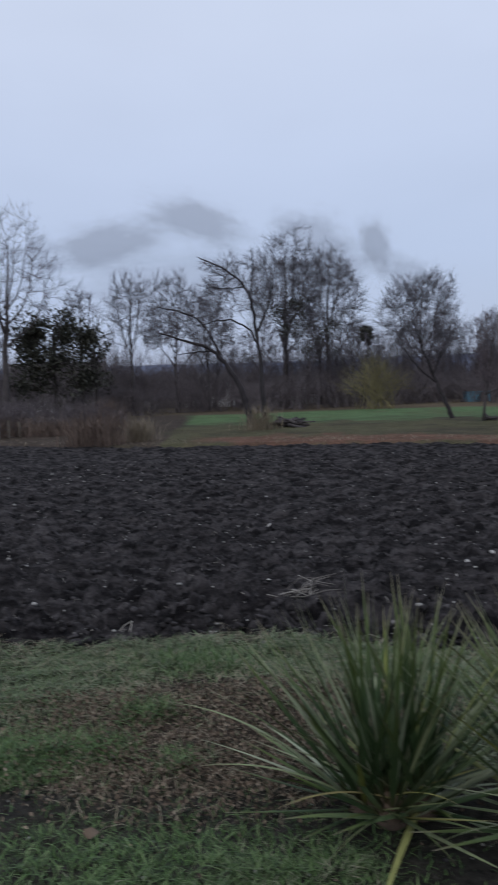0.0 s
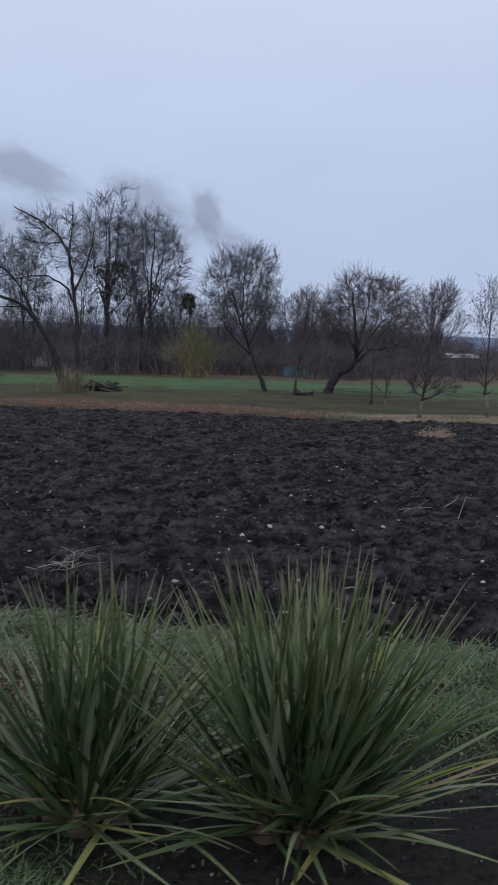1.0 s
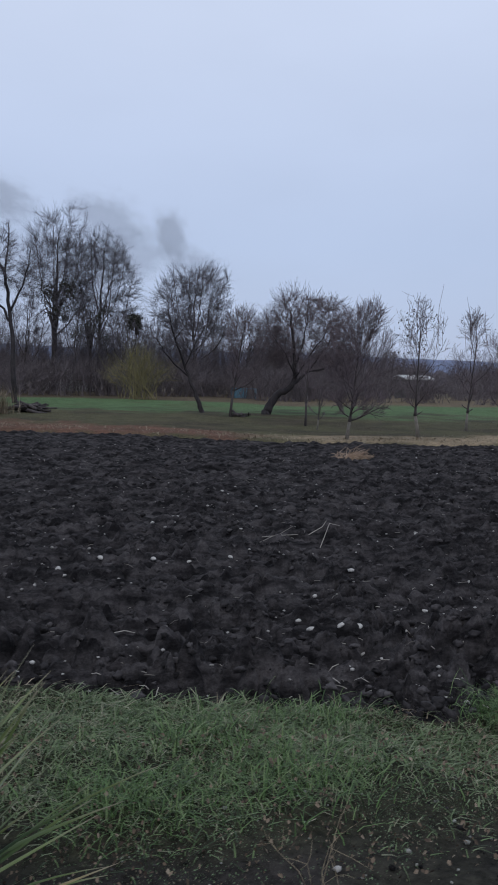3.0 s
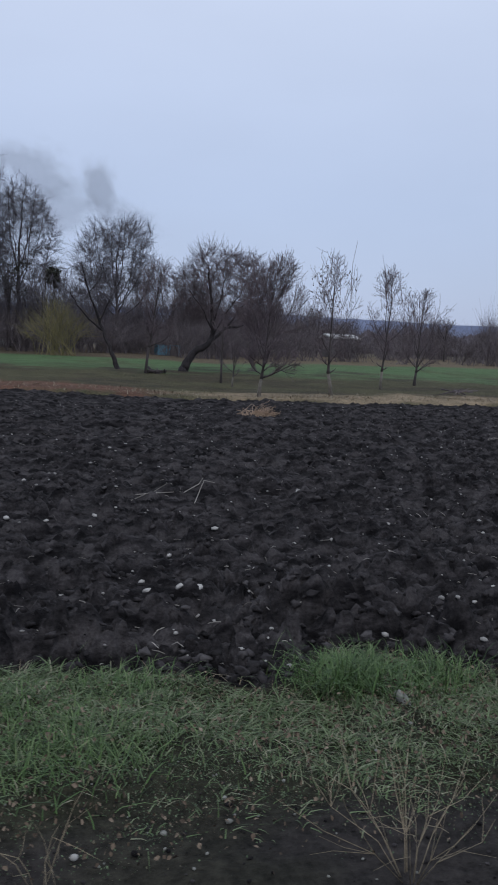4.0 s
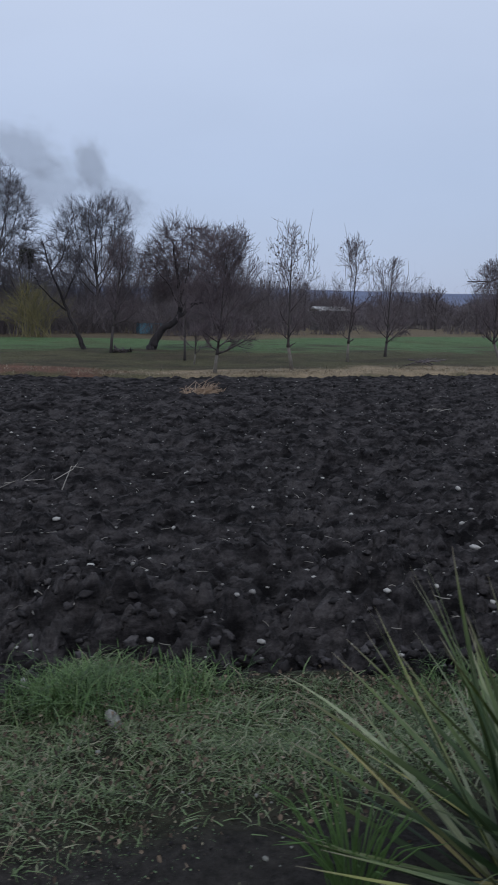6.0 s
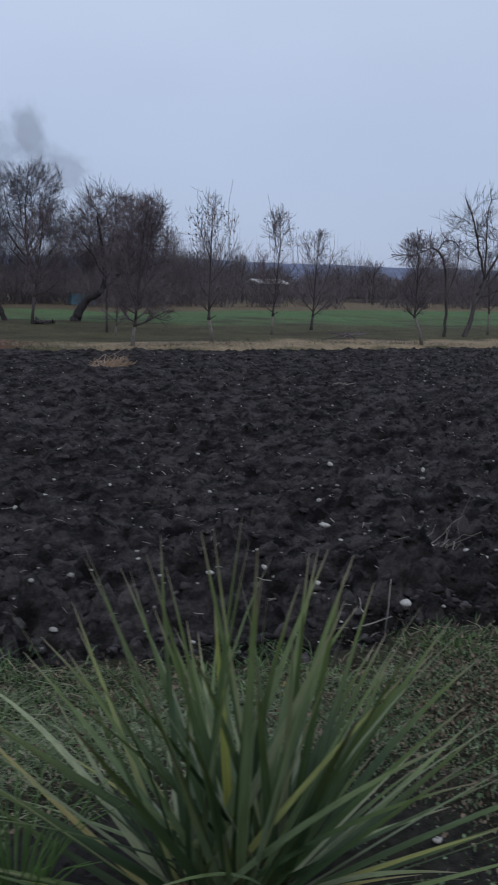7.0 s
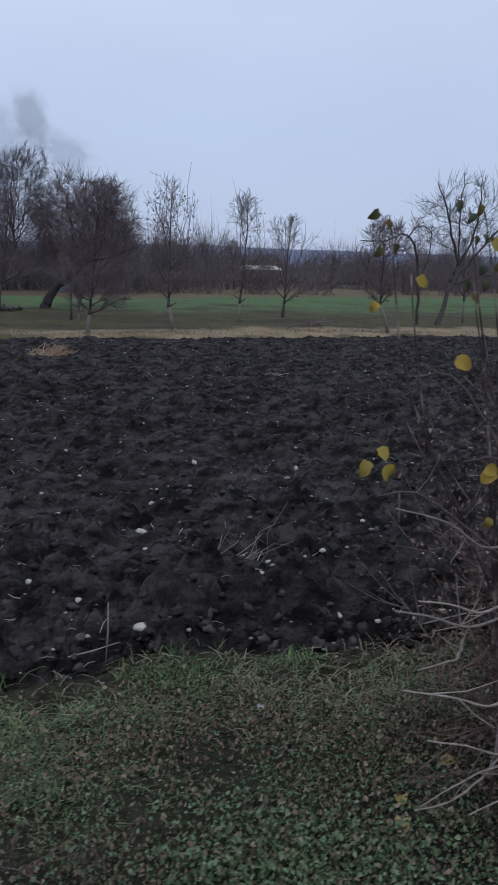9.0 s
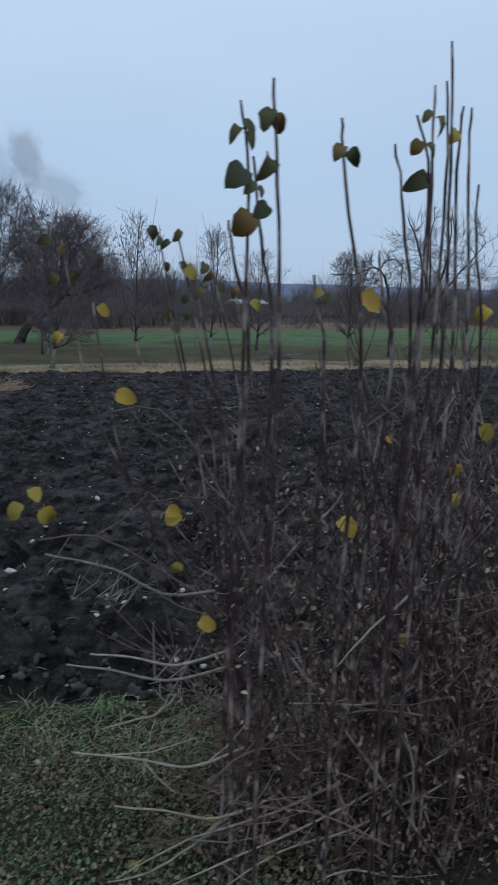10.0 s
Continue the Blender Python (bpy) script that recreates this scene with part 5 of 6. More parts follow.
# ---- verge: grass, ground cover, litter ----
def build_verge():
    rng = np.random.default_rng(21)

    def scatter(n, x0, x1, y0, y1):
        return rng.uniform(x0, x1, n), rng.uniform(y0, y1, n)

    # long bent grass along the plough margin
    x, y = scatter(150000, -3.0, 9.2, 3.0, 5.9)
    e = near_edge(x) - y
    dens = np.clip(1.4 - np.abs(e - 0.35) / 0.8, 0, 1) * np.clip(rough_noise(x * 2.6, y * 2.6, 23) * 5.5 - 2.1, 0.08, 1) * np.interp(x, [5.2, 6.2, 9], [1, 0.4, 0.2])
    dens *= (e > -0.06)
    k = rng.uniform(0, 1, len(x)) < dens
    x, y, e = x[k], y[k], e[k]
    p = Pile()
    blades(p, x, y, height(x, y) - 0.015, rng.uniform(0.03, 0.12, len(x)) * np.interp(e, [-0.2, 0.2, 1.0], [1.1, 0.95, 0.5]) * np.interp(x, [5.2, 6.2], [1, 0.65]), rng.uniform(0.0016, 0.0040, len(x)), rng.uniform(0.9, 2.3, len(x)), rng.normal(-0.3, 1.3, len(x)))
    tagged(part("long_grass", p.mesh("long_grass"), MAT_GRASS), "long bent grass along the plough margin", "grass", kind="stuff")

    # short turf over the strip
    x, y = scatter(470000, -3.6, 8.3, 2.1, 5.2)
    e = near_edge(x) - y
    bare = np.interp(x, [-4, -1, 0.5, 1.8, 2.5, 3.3, 4.4, 5.8, 6.3, 7.2, 9], [3.2, 3.35, 3.3, 3.5, 3.5, 3.4, 3.2, 3.0, 2.8, 3.1, 3.2]) + 0.25 * (rough_noise(x * 2.2, y * 2.2, 31) - 0.5)
    dens = np.clip((y - bare) / 0.35 + 0.42, 0, 1) ** 1.3 * np.clip(rough_noise(x * 4, y * 4, 27) * 4.6 - 1.3, 0.42, 1) * (e > -0.02)
    dens *= np.interp(x, [5.7, 6.3, 8], [1, 0.55, 0.4]) * np.where(x > 1.5, np.interp(e, [0.45, 0.9], [1, 0.7]), 1)
    dens *= 1 - 0.92 * np.clip(1.5 - np.hypot((x - 6.5) / 0.6, (y - 3.12) / 0.3), 0, 1)
    dens *= 1 - 0.93 * np.clip((1.0 - np.hypot((x + 0.15) / 1.1, y - 3.95)) / 0.3, 0, 1)
    dens = np.maximum(dens, 0.8 * (x < 0.4) * np.clip((2.9 - y) / 0.3, 0, 1) * np.clip(rough_noise(x * 3, y * 3, 29) * 5 - 1.9, 0.1, 1))
    dens *= np.clip((x + 3.6) / 1.0, 0, 1) * np.clip((y - 2.1) / 0.35, 0, 1)
    k = rng.uniform(0, 1, len(x)) < dens
    x, y = x[k], y[k]
    p = Pile()
    blades(p, x, y, height(x, y) - 0.01, rng.uniform(0.015, 0.066, len(x)), rng.uniform(0.0014, 0.0032, len(x)), rng.uniform(0.5, 2.0, len(x)), rng.uniform(0, 6.28, len(x)), True)
    tagged(part("turf", p.mesh("turf"), MAT_GRASS), "short tired turf on the verge", "grass", kind="stuff")

    # fresh green tussocks
    p = Pile()
    for cx, cy, r, n, tall in ((-1.1, 3.62, 0.34, 3600, 0.9), (-0.75, 3.7, 0.22, 700, 1.0), (2.1, 3.6, 0.4, 1100, 1.0), (2.7, 3.7, 0.4, 900, 1.0), (-0.35, 3.5, 0.12, 300, 1.0), (-0.55, 4.1, 0.16, 500, 1.0), (0.0, 2.66, 0.55, 3600, 0.55), (-0.6, 2.7, 0.55, 3600, 0.55), (2.4, 4.2, 0.35, 700, 1.0), (4.01, 4.16, 0.24, 1100, 1.7), (4.42, 4.10, 0.3, 800, 1.3), (6.60, 3.77, 0.22, 420, 0.7), (7.12, 3.68, 0.1, 120, 0.7), (3.0, 4.3, 0.3, 600, 1.0), (-0.3, 4.9, 0.4, 1200, 1.0), (5.6, 3.8, 0.3, 400, 1.0)):
        x, y = rng.normal(cx, r * 0.5, n), rng.normal(cy, r * 0.42, n)
        blades(p, x, y, height(x, y) - 0.015, tall * rng.uniform(0.04, 0.13, n), rng.uniform(0.0014, 0.0032, n), rng.uniform(0.3, 1.6, n), rng.uniform(0, 6.28, n))
    tagged(part("green_tussocks", p.mesh("green_tussocks"), MAT_LUSH), "fresh green grass tussocks on the verge", "grass", kind="stuff")

    # dead straw in the turf and on the margin
    x, y = scatter(42000, -3.2, 9.6, 2.6, 5.9)
    e = near_edge(x) - y
    dens = np.clip(1.0 - np.abs(e - 0.1) / 0.5, 0, 1) * np.interp(x, [-3, 0, 1.2, 2, 6, 8], [0.95, 0.8, 0.5, 0.15, 0.12, 0.3]) + 0.7 * np.clip(1.4 - np.hypot((x - 7.4) / 0.7, (y - 3.4) / 0.45), 0, 1) + 0.95 * np.clip((1.05 - np.hypot((x + 0.15) / 1.15, y - 3.95)) / 0.3, 0, 1)
    k = (rng.uniform(0, 1, len(x)) < dens) & (e > -0.12)
    x, y = x[k], y[k]
    p = Pile()
    blades(p, x, y, height(x, y) - 0.005, rng.uniform(0.025, 0.10, len(x)), rng.uniform(0.001, 0.0024, len(x)), rng.uniform(0.9, 2.2, len(x)), rng.uniform(0, 6.28, len(x)))
    x, y = scatter(700, -2.5, 8.5, 2.1, 3.9)
    stones = Pile()
    zz = height(x, y) + 0.004
    for i in range(len(x)):
        pebble(stones, x[i], y[i], zz[i], min(0.011, 0.003 + rng.gamma(1.3, 0.0022)), rng, 0.7, 1)
    tagged(part("verge_grit", stones.mesh("verge_grit"), MAT_ROCK), "pale grit and small stones on the verge", "stones", kind="stuff")
    tagged(part("dead_straw", p.mesh("dead_straw"), MAT_DRY), "dead bleached straw in the turf", "grass", kind="stuff")

    # broad-leaved ground cover and leaf litter beside the shrub
    x, y = scatter(520000, 1.5, 8.4, 2.0, 4.1)
    blob = lambda cx, cy, rx, ry: np.clip(1.35 - np.hypot((x - cx) / rx, (y - cy) / ry), 0, 1)
    dens = 0.55 * np.clip((x - 5.35) / 0.5, 0, 1) * np.clip((7.7 - x) / 0.4, 0, 1) * np.clip((near_edge(x) - 0.12 - y) / 0.35, 0, 1) * np.clip(rough_noise(x * 3.4, y * 3.4, 33) * 3.6 - 0.9, 0.12, 1) * np.interp(y, [2.3, 3.0, 3.6], [0.75, 1, 1])
    dens = np.maximum(dens, 0.32 * np.clip(1.5 - np.abs(y - 3.27) / 0.33, 0, 1) * np.clip(rough_noise(x * 2.6, y * 3, 34) * 4 - 1.5, 0.04, 1) * np.interp(x, [1.5, 2.4, 6.4, 7], [0.4, 1, 1, 0.5]))
    dens *= 1 - 0.72 * blob(6.5, 3.14, 0.55, 0.28)
    dens *= 1 - 0.9 * np.clip(1.2 - np.hypot((x - 5.72) / 0.45, (y - 2.55) / 0.40), 0, 1)
    k = (rng.uniform(0, 1, len(x)) < dens) & (near_edge(x) > y + 0.15)
    x, y = x[k], y[k]
    p = Pile()
    flat_leaves(p, x, y, height(x, y) + rng.uniform(0.0, 0.05, len(x)), (0.005 + 0.012 * rng.uniform(0, 1, len(x)) ** 1.8) * np.interp(y, [2.3, 2.8, 3.4], [1.0, 0.9, 0.8]) * np.interp(x, [5.0, 5.7], [0.55, 1]), rng, 1.1, 0.9)
    n = 5200
    x, y = rng.normal(6.45, 0.26, n), rng.normal(2.44, 0.15, n)
    flat_leaves(p, x, y, height(x, y) + rng.uniform(0.01, 0.06, n), rng.uniform(0.007, 0.019, n), rng, 0.9, 0.95)
    tagged(part("ground_cover", p.mesh("ground_cover"), MAT_COVER), "low green broad-leaved ground cover", "ground cover", kind="stuff")
    x, y = scatter(170000, -1.6, 9.2, 2.0, 4.4)
    dens = 0.9 * np.clip(rough_noise(x * 2.4, y * 2.4, 36) * 3 - 0.6, 0.1, 1) * np.maximum(np.maximum(blob(6.5, 3.12, 0.75, 0.42), blob(7.15, 2.75, 0.6, 0.6)), 0.55 * blob(6.05, 2.62, 0.28, 0.26))
    dens = np.maximum(dens, 0.9 * np.clip((1.1 - np.hypot((x + 0.15) / 1.15, y - 3.95)) / 0.4, 0, 1))
    dens = np.maximum(dens, 0.5 * np.interp(x, [4.8, 5.8], [0.4, 1]) * np.clip(rough_noise(x * 2.6, y * 2.6, 38) * 3 - 0.9, 0.05, 1) * np.clip((y - 2.85) / 0.3, 0.07, 1))
    k = (rng.uniform(0, 1, len(x)) < dens) & (near_edge(x) > y - 0.05)
    x, y = x[k], y[k]
    p = Pile()
    flat_leaves(p, x, y, height(x, y) + rng.uniform(0.005, 0.055, len(x)), rng.uniform(0.006, 0.019, len(x)), rng, 1.1, 0.95)
    tagged(part("leaf_litter", p.mesh("leaf_litter"), MAT_LITTER), "brown crumpled leaf litter", "leaf litter", kind="stuff")

    # dry grass on the far bank, dry weeds by the crop
    x = rng.uniform(-9, 36, 42000)
    y = far_edge(x) + rng.normal(0.5, 0.55, len(x)) + 0.4
    k = rng.uniform(0, 1, len(x)) < np.clip(rough_noise(x * 0.9, y * 0.9, 39) * 2.4 - 0.7, 0, 1) * np.interp(x, [-9, 5, 11, 36], [0.15, 0.12, 0.7, 0.8])
    x, y = x[k], y[k]
    p = Pile()
    blades(p, x, y, height(x, y) - 0.02, rng.uniform(0.05, 0.17, len(x)), rng.uniform(0.004, 0.008, len(x)), rng.uniform(0.8, 2.0, len(x)), rng.uniform(0, 6.28, len(x)))
    tagged(part("dry_bank_grass", p.mesh("dry_bank_grass"), MAT_DRY), "dry pale grass on the far field edge", "grass", kind="stuff")
    x = rng.uniform(-9, 40, 42000)
    y = far_edge(x) + rng.uniform(0.6, 9, len(x))
    k = rng.uniform(0, 1, len(x)) < np.clip(rough_noise(x * 0.7, y * 0.9, 40) * 2.4 - 0.7, 0, 1)
    x, y = x[k], y[k]
    p = Pile()
    blades(p, x, y, height(x, y) - 0.02, rng.uniform(0.03, 0.10, len(x)), rng.uniform(0.004, 0.008, len(x)), rng.uniform(0.9, 2.0, len(x)), rng.uniform(0, 6.28, len(x)), True)
    tagged(part("rough_grass", p.mesh("rough_grass"), MAT_ROUGH), "rough tufted grass between field and crop", "grass", kind="stuff")


def build_debris():
    """Pale stones, straw and stubble lying on the ploughed soil."""
    rng = np.random.default_rng(41)
    n = 4200
    y = 3.8 + 16.5 * rng.uniform(0, 1, n) ** 1.25
    x = rng.uniform(-3 - 0.35 * (y - 3), 9.5 + 0.85 * (y - 3))
    k = (y > near_edge(x) + 0.12) & (y < far_edge(x) - 0.4) & (rng.uniform(0, 1, n) < 0.3 + rough_noise(x * 0.6, y * 0.6, 45))
    x, y = x[k], y[k]
    z = soil_height(x, y)
    p = Pile()
    for i in range(len(x)):
        r = min(0.024, 0.004 + rng.gamma(1.5, 0.004))
        pebble(p, x[i], y[i], z[i] + r * 0.4, r, rng, 0.6, 1)
    tagged(part("small_stones", p.mesh("small_stones"), MAT_STONE), "small pale stones scattered over the soil", "stones", kind="stuff")
    n = 3600
    y = 3.8 + 16.5 * rng.uniform(0, 1, n) ** 1.2
    x = rng.uniform(-3 - 0.35 * (y - 3), 9.5 + 0.85 * (y - 3))
    k = (y > near_edge(x) + 0.02) & (y < far_edge(x) - 0.3) & (rng.uniform(0, 1, n) < 1.5 * rough_noise(x * 0.5, y * 0.8, 47) - 0.2)
    x, y = x[k], y[k]
    z = soil_height(x, y)
    p = Pile()
    for i in range(len(x)):
        a, ln = rng.uniform(0, 6.28), rng.uniform(0.008, 0.035) * (2.0 if rng.random() < 0.15 else 1)
        c = np.array([x[i], y[i], z[i] + 0.012])
        d = np.array([math.cos(a), math.sin(a), rng.normal(0, 0.35)]) * ln
        r = rng.uniform(0.0015, 0.0032)
        p.tube([c - d, c + rng.normal(0, 0.2, 3) * ln * 0.4 + [0, 0, 0.3 * ln * rng.random()], c + d], [r, r, r * 0.6], 3)
    tagged(part("straw_bits", p.mesh("straw_bits"), MAT_STRAW), "bleached straw and root bits in the soil", "straw", kind="stuff")


def stone(x, y, r, mat, label, seed, on_soil=True):
    rng = np.random.default_rng(seed)
    p = Pile()
    pebble(p, 0, 0, 0, r, rng, 0.55, 2, 0.07)
    ob = part("stone", p.mesh("stone"), mat)
    z = float(soil_height(x, y)) if on_soil else float(height(x, y)) + 0.006
    ob.location = (x, y, z + r * (0.3 if on_soil else 0.25))
    return tagged(ob, label, "stone", "stones on the soil")


build_verge()
build_debris()
STONES = (
    (7.83, 7.34, 0.036), (6.96, 5.74, 0.040), (6.63, 6.26, 0.034), (6.53, 6.26, 0.034), (8.17, 6.97, 0.028), (8.70, 7.18, 0.030), (8.01, 5.75, 0.030), (7.56, 4.54, 0.042),
    (7.32, 4.53, 0.034), (7.20, 4.35, 0.030), (6.37, 4.67, 0.034), (6.29, 4.49, 0.030), (6.18, 4.24, 0.040), (6.59, 4.70, 0.028), (6.00, 5.73, 0.028), (6.16, 4.92, 0.030),
    (6.52, 4.05, 0.032), (7.52, 4.13, 0.030), (6.38, 5.50, 0.026), (7.34, 8.91, 0.030), (7.86, 7.81, 0.030), (10.81, 9.76, 0.030), (12.49, 10.06, 0.034), (5.83, 4.88, 0.030),
    (4.86, 7.43, 0.025), (4.22, 6.02, 0.027), (4.35, 5.96, 0.035), (4.28, 5.61, 0.032), (3.56, 5.50, 0.025), (3.68, 5.51, 0.030), (5.81, 7.12, 0.031), (5.73, 6.10, 0.026),
    (5.30, 7.04, 0.034), (6.92, 8.31, 0.026), (7.33, 9.26, 0.029), (2.67, 7.57, 0.031), (2.98, 7.66, 0.030), (3.42, 7.97, 0.032), (3.38, 5.53, 0.034), (3.19, 6.17, 0.037),
    (5.02, 6.58, 0.028), (1.89, 7.37, 0.033), (2.26, 7.87, 0.034), (0.87, 6.92, 0.028), (0.81, 6.20, 0.024), (3.50, 7.99, 0.038), (2.94, 9.70, 0.028), (2.85, 7.62, 0.028),
    (0.21, 10.16, 0.036))
for k, (sx, sy, sr) in enumerate(STONES):
    stone(sx, sy, sr * 0.78, MAT_STONE, "pale rounded stone lying on the ploughed soil", 700 + k)
stone(4.15, 3.85, 0.04, MAT_ROCK, "grey rounded field stone in the verge grass", 750, False)
stone(6.80, 3.36, 0.02, MAT_STONE, "small white stone on the verge", 751, False)
stone(5.68, 2.56, 0.012, MAT_STONE, "small white stone on the bare soil", 752, False)
stone(2.65, 3.05, 0.014, MAT_STONE, "small pale stone on the bare soil", 754, False)
stone(0.05, 5.3, 0.035, MAT_ROCK, "grey stone at the plough margin", 753)


def twig_heap(x, y, seed, w, count, label, r=0.004, tall=0.5, soil=True):
    """A few crossed pale stems."""
    rng = np.random.default_rng(seed)
    p = Pile()
    for k in range(count):
        a = rng.normal(0.25, 0.9)
        c = np.array([rng.normal(0, w * 0.18), rng.normal(0, w * 0.12), rng.uniform(0.01, 0.10) * w])
        d = np.array([math.cos(a), math.sin(a) * 0.6, abs(rng.normal(0, tall * 0.5))]) * w * rng.uniform(0.25, 0.55)
        p.tube([c - d * 0.5, c + rng.normal(0, 0.06, 3) * w, c + d * 0.6 + rng.normal(0, 0.08, 3) * w, c + d], [r, r, r * 0.8, r * 0.5], 4)
    ob = part("straw_tangle", p.mesh("straw_tangle"), MAT_HEAP if count > 60 else MAT_STRAW)
    ob.location = (x, y, float(soil_height(x, y) if soil else height(x, y)))
    return tagged(ob, label, "straw", kind="stuff")


twig_heap(4.16, 8.69, 801, 0.75, 4, "bleached dead branch lying on the soil", 0.0042, 0.9)
twig_heap(7.32, 5.05, 802, 0.62, 15, "heap of bleached dead stems on the soil", 0.002, 0.8)
twig_heap(8.08, 17.2, 803, 0.75, 130, "heap of pale straw on the ploughed soil", 0.006, 0.7)
twig_heap(10.95, 13.05, 804, 0.35, 14, "wisp of pale straw on the soil", 0.006, 0.4)
twig_heap(0.35, 6.7, 805, 0.5, 14, "wisps of bleached straw on the soil", 0.004, 0.5)
twig_heap(-0.4, 9.5, 806, 0.4, 8, "wisps of bleached straw on the soil", 0.004, 0.5)
twig_heap(-0.95, 5.75, 807, 0.28, 5, "bleached weed stalk on the soil", 0.004, 1.3)
for sx, sy, sl, tilt, tag in ((6.35, 3.95, 0.27, 2, "thin upright stick at the plough margin"), (4.1, 2.66, 0.26, 86, "pale stick lying on the bare soil"), (6.2, 3.98, 0.22, 84, "pale stick lying at the plough margin"), (7.75, 3.75, 0.5, 87, "pale stick lying on the verge")):
    p = Pile()
    p.tube([(0, 0, 0), (0.004, 0.002, sl * 0.5), (0, 0.004, sl)], [0.0028, 0.0028, 0.0018], 6)
    st = part("stick", p.mesh("stick"), MAT_STRAW)
    st.matrix_basis = Matrix.Translation((sx, sy, float(height(sx, sy)) + (0.0 if tilt < 10 else 0.035))) @ Euler((radians(4), radians(tilt), 0.15)).to_matrix().to_4x4()
    tagged(st, tag, "stick")


# ---- yuccas ----
def blade_mesh(length, width, bend, seed):
    """A stiff sword-shaped leaf, folded along its middle, ending in a spike."""
    rng = random.Random(seed)
    v, q = [], []
    k = 11
    twist = rng.uniform(-0.5, 0.5)
    for i in range(k):
        s = i / (k - 1)
        a = bend * s ** 1.5
        cx, cz = length * s * math.sin(a * 0.55), length * s * math.cos(a * 0.55)
        w = width * 0.5 * min(1.0, 0.55 + 1.6 * s) * (1 - s ** 2.1) ** 1.05 + 0.0007
        t = twist * s
        fold = w * 0.3
        nx, nz = math.cos(a), -math.sin(a)
        for side, f in ((-1, 1), (0, 0), (1, 1)):
            v.append((cx + nx * (f * fold) + side * w * math.sin(t) * 0.6, side * w * math.cos(t), cz + nz * f * fold))
        if i:
            o = i * 3
            q += [(o - 3, o - 2, o + 1, o), (o - 2, o - 1, o + 2, o + 1)]
    return mesh_of("leaf", v, q)


LEAVES = [blade_mesh(0.70, 0.0205, b, 10 + k) for k, b in enumerate((0.0, 0.05, 0.12, 0.2, 0.34, -0.06))]
OLD = [blade_mesh(0.70, 0.025, b, 30 + k) for k, b in enumerate((0.0, 0.05, 0.14, 0.5))]
for me in LEAVES:
    me.materials.append(MAT_YUCCA)
for me in OLD:
    me.materials.append(MAT_YUCCA_OLD)


def yucca(seed, x, y, heads, old, size, label, wide=1.0, open_ang=40):
    """Several crowded rosettes of stiff leaves: heads holds the offset of each and its number of leaves."""
    g = random.Random(seed)
    thing = tagged(new("yucca"), label, "yucca", "yuccas along the verge")
    thing.location = (x, y, float(height(x, y)))
    for hx, hy, count in heads:
        core = Pile()
        core.tube([(hx, hy, -0.06), (hx, hy, 0.05), (hx, hy, 0.13)], [0.06, 0.055, 0.025], 9)
        part("crown_base", core.mesh("crown_base"), MAT_LITTER, thing, "brown fibrous base")
        for k in range(count):
            f = (k + 0.5) / count
            az = k * 2.39996 + g.uniform(-0.3, 0.3)
            if f < 0.74:
                th = radians(2 + open_ang * (f / 0.74) ** 0.8 + g.gauss(0, 4))
                s = size * g.uniform(0.86, 1.1)
            else:
                th = radians(g.uniform(open_ang, 76))
                s = size * g.uniform(0.62, 0.85)
            rr = 0.012 + 0.045 * f
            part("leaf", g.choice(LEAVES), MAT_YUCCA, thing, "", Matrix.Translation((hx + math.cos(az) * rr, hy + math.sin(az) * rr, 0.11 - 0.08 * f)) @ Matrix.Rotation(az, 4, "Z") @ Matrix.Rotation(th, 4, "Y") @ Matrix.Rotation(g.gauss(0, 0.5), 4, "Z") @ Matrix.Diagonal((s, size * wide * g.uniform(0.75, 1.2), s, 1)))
    for k in range(old):
        hx, hy, _ = heads[k % len(heads)]
        az = k * 2.39996 + g.uniform(-0.5, 0.5)
        th = radians(g.uniform(50, 96))
        s = size * g.uniform(0.6, 1.1)
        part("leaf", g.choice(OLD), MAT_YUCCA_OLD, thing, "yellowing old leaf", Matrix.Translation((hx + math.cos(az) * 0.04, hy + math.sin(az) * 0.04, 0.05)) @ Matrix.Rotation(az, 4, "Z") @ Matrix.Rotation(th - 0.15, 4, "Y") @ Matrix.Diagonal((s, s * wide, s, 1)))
    return thing


yucca(901, 0.47, 2.98, ((0.0, 0.0, 80), (0.12, 0.06, 56), (-0.08, 0.08, 50)), 26, 1.06, "bushy green yucca with stiff narrow leaves", 1.0, 47)
yucca(902, 1.17, 2.80, ((0.0, 0.0, 100), (0.14, 0.05, 80), (-0.10, 0.07, 70), (0.05, 0.14, 55)), 34, 1.15, "large green yucca with stiff leaves and yellowed lower ones", 0.98, 47)
yucca(903, 5.03, 2.42, ((0.0, 0.0, 66), (0.12, 0.05, 42), (-0.09, 0.06, 36)), 32, 1.16, "open green yucca with broad stiff leaves on bare soil", 0.98, 58)


def sedge(seed, x, y, count, tall, mat, label):
    rng = np.random.default_rng(seed)
    ob = tagged(new("sedge_tuft"), label, "grass tuft")
    ob.location = (x, y, float(height(x, y)))
    for k in range(count):
        p = Pile()
        a = rng.uniform(0, 6.28)
        ln = tall * rng.uniform(0.6, 1.1)
        o = np.array([math.cos(a), math.sin(a), 0])
        sp = rng.uniform(0.15, 0.8)
        b = o * 0.05 * rng.random()
        p.tube([b, b + o * ln * sp * 0.3 + [0, 0, ln * 0.45], b + o * ln * sp * 0.75 + [0, 0, ln * 0.8], b + o * ln * sp * 1.15 + [0, 0, ln * 0.92]], [0.0018, 0.0026, 0.0022, 0.0006], 4)
        part("leaf", p.mesh("leaf"), mat, ob)
    return ob


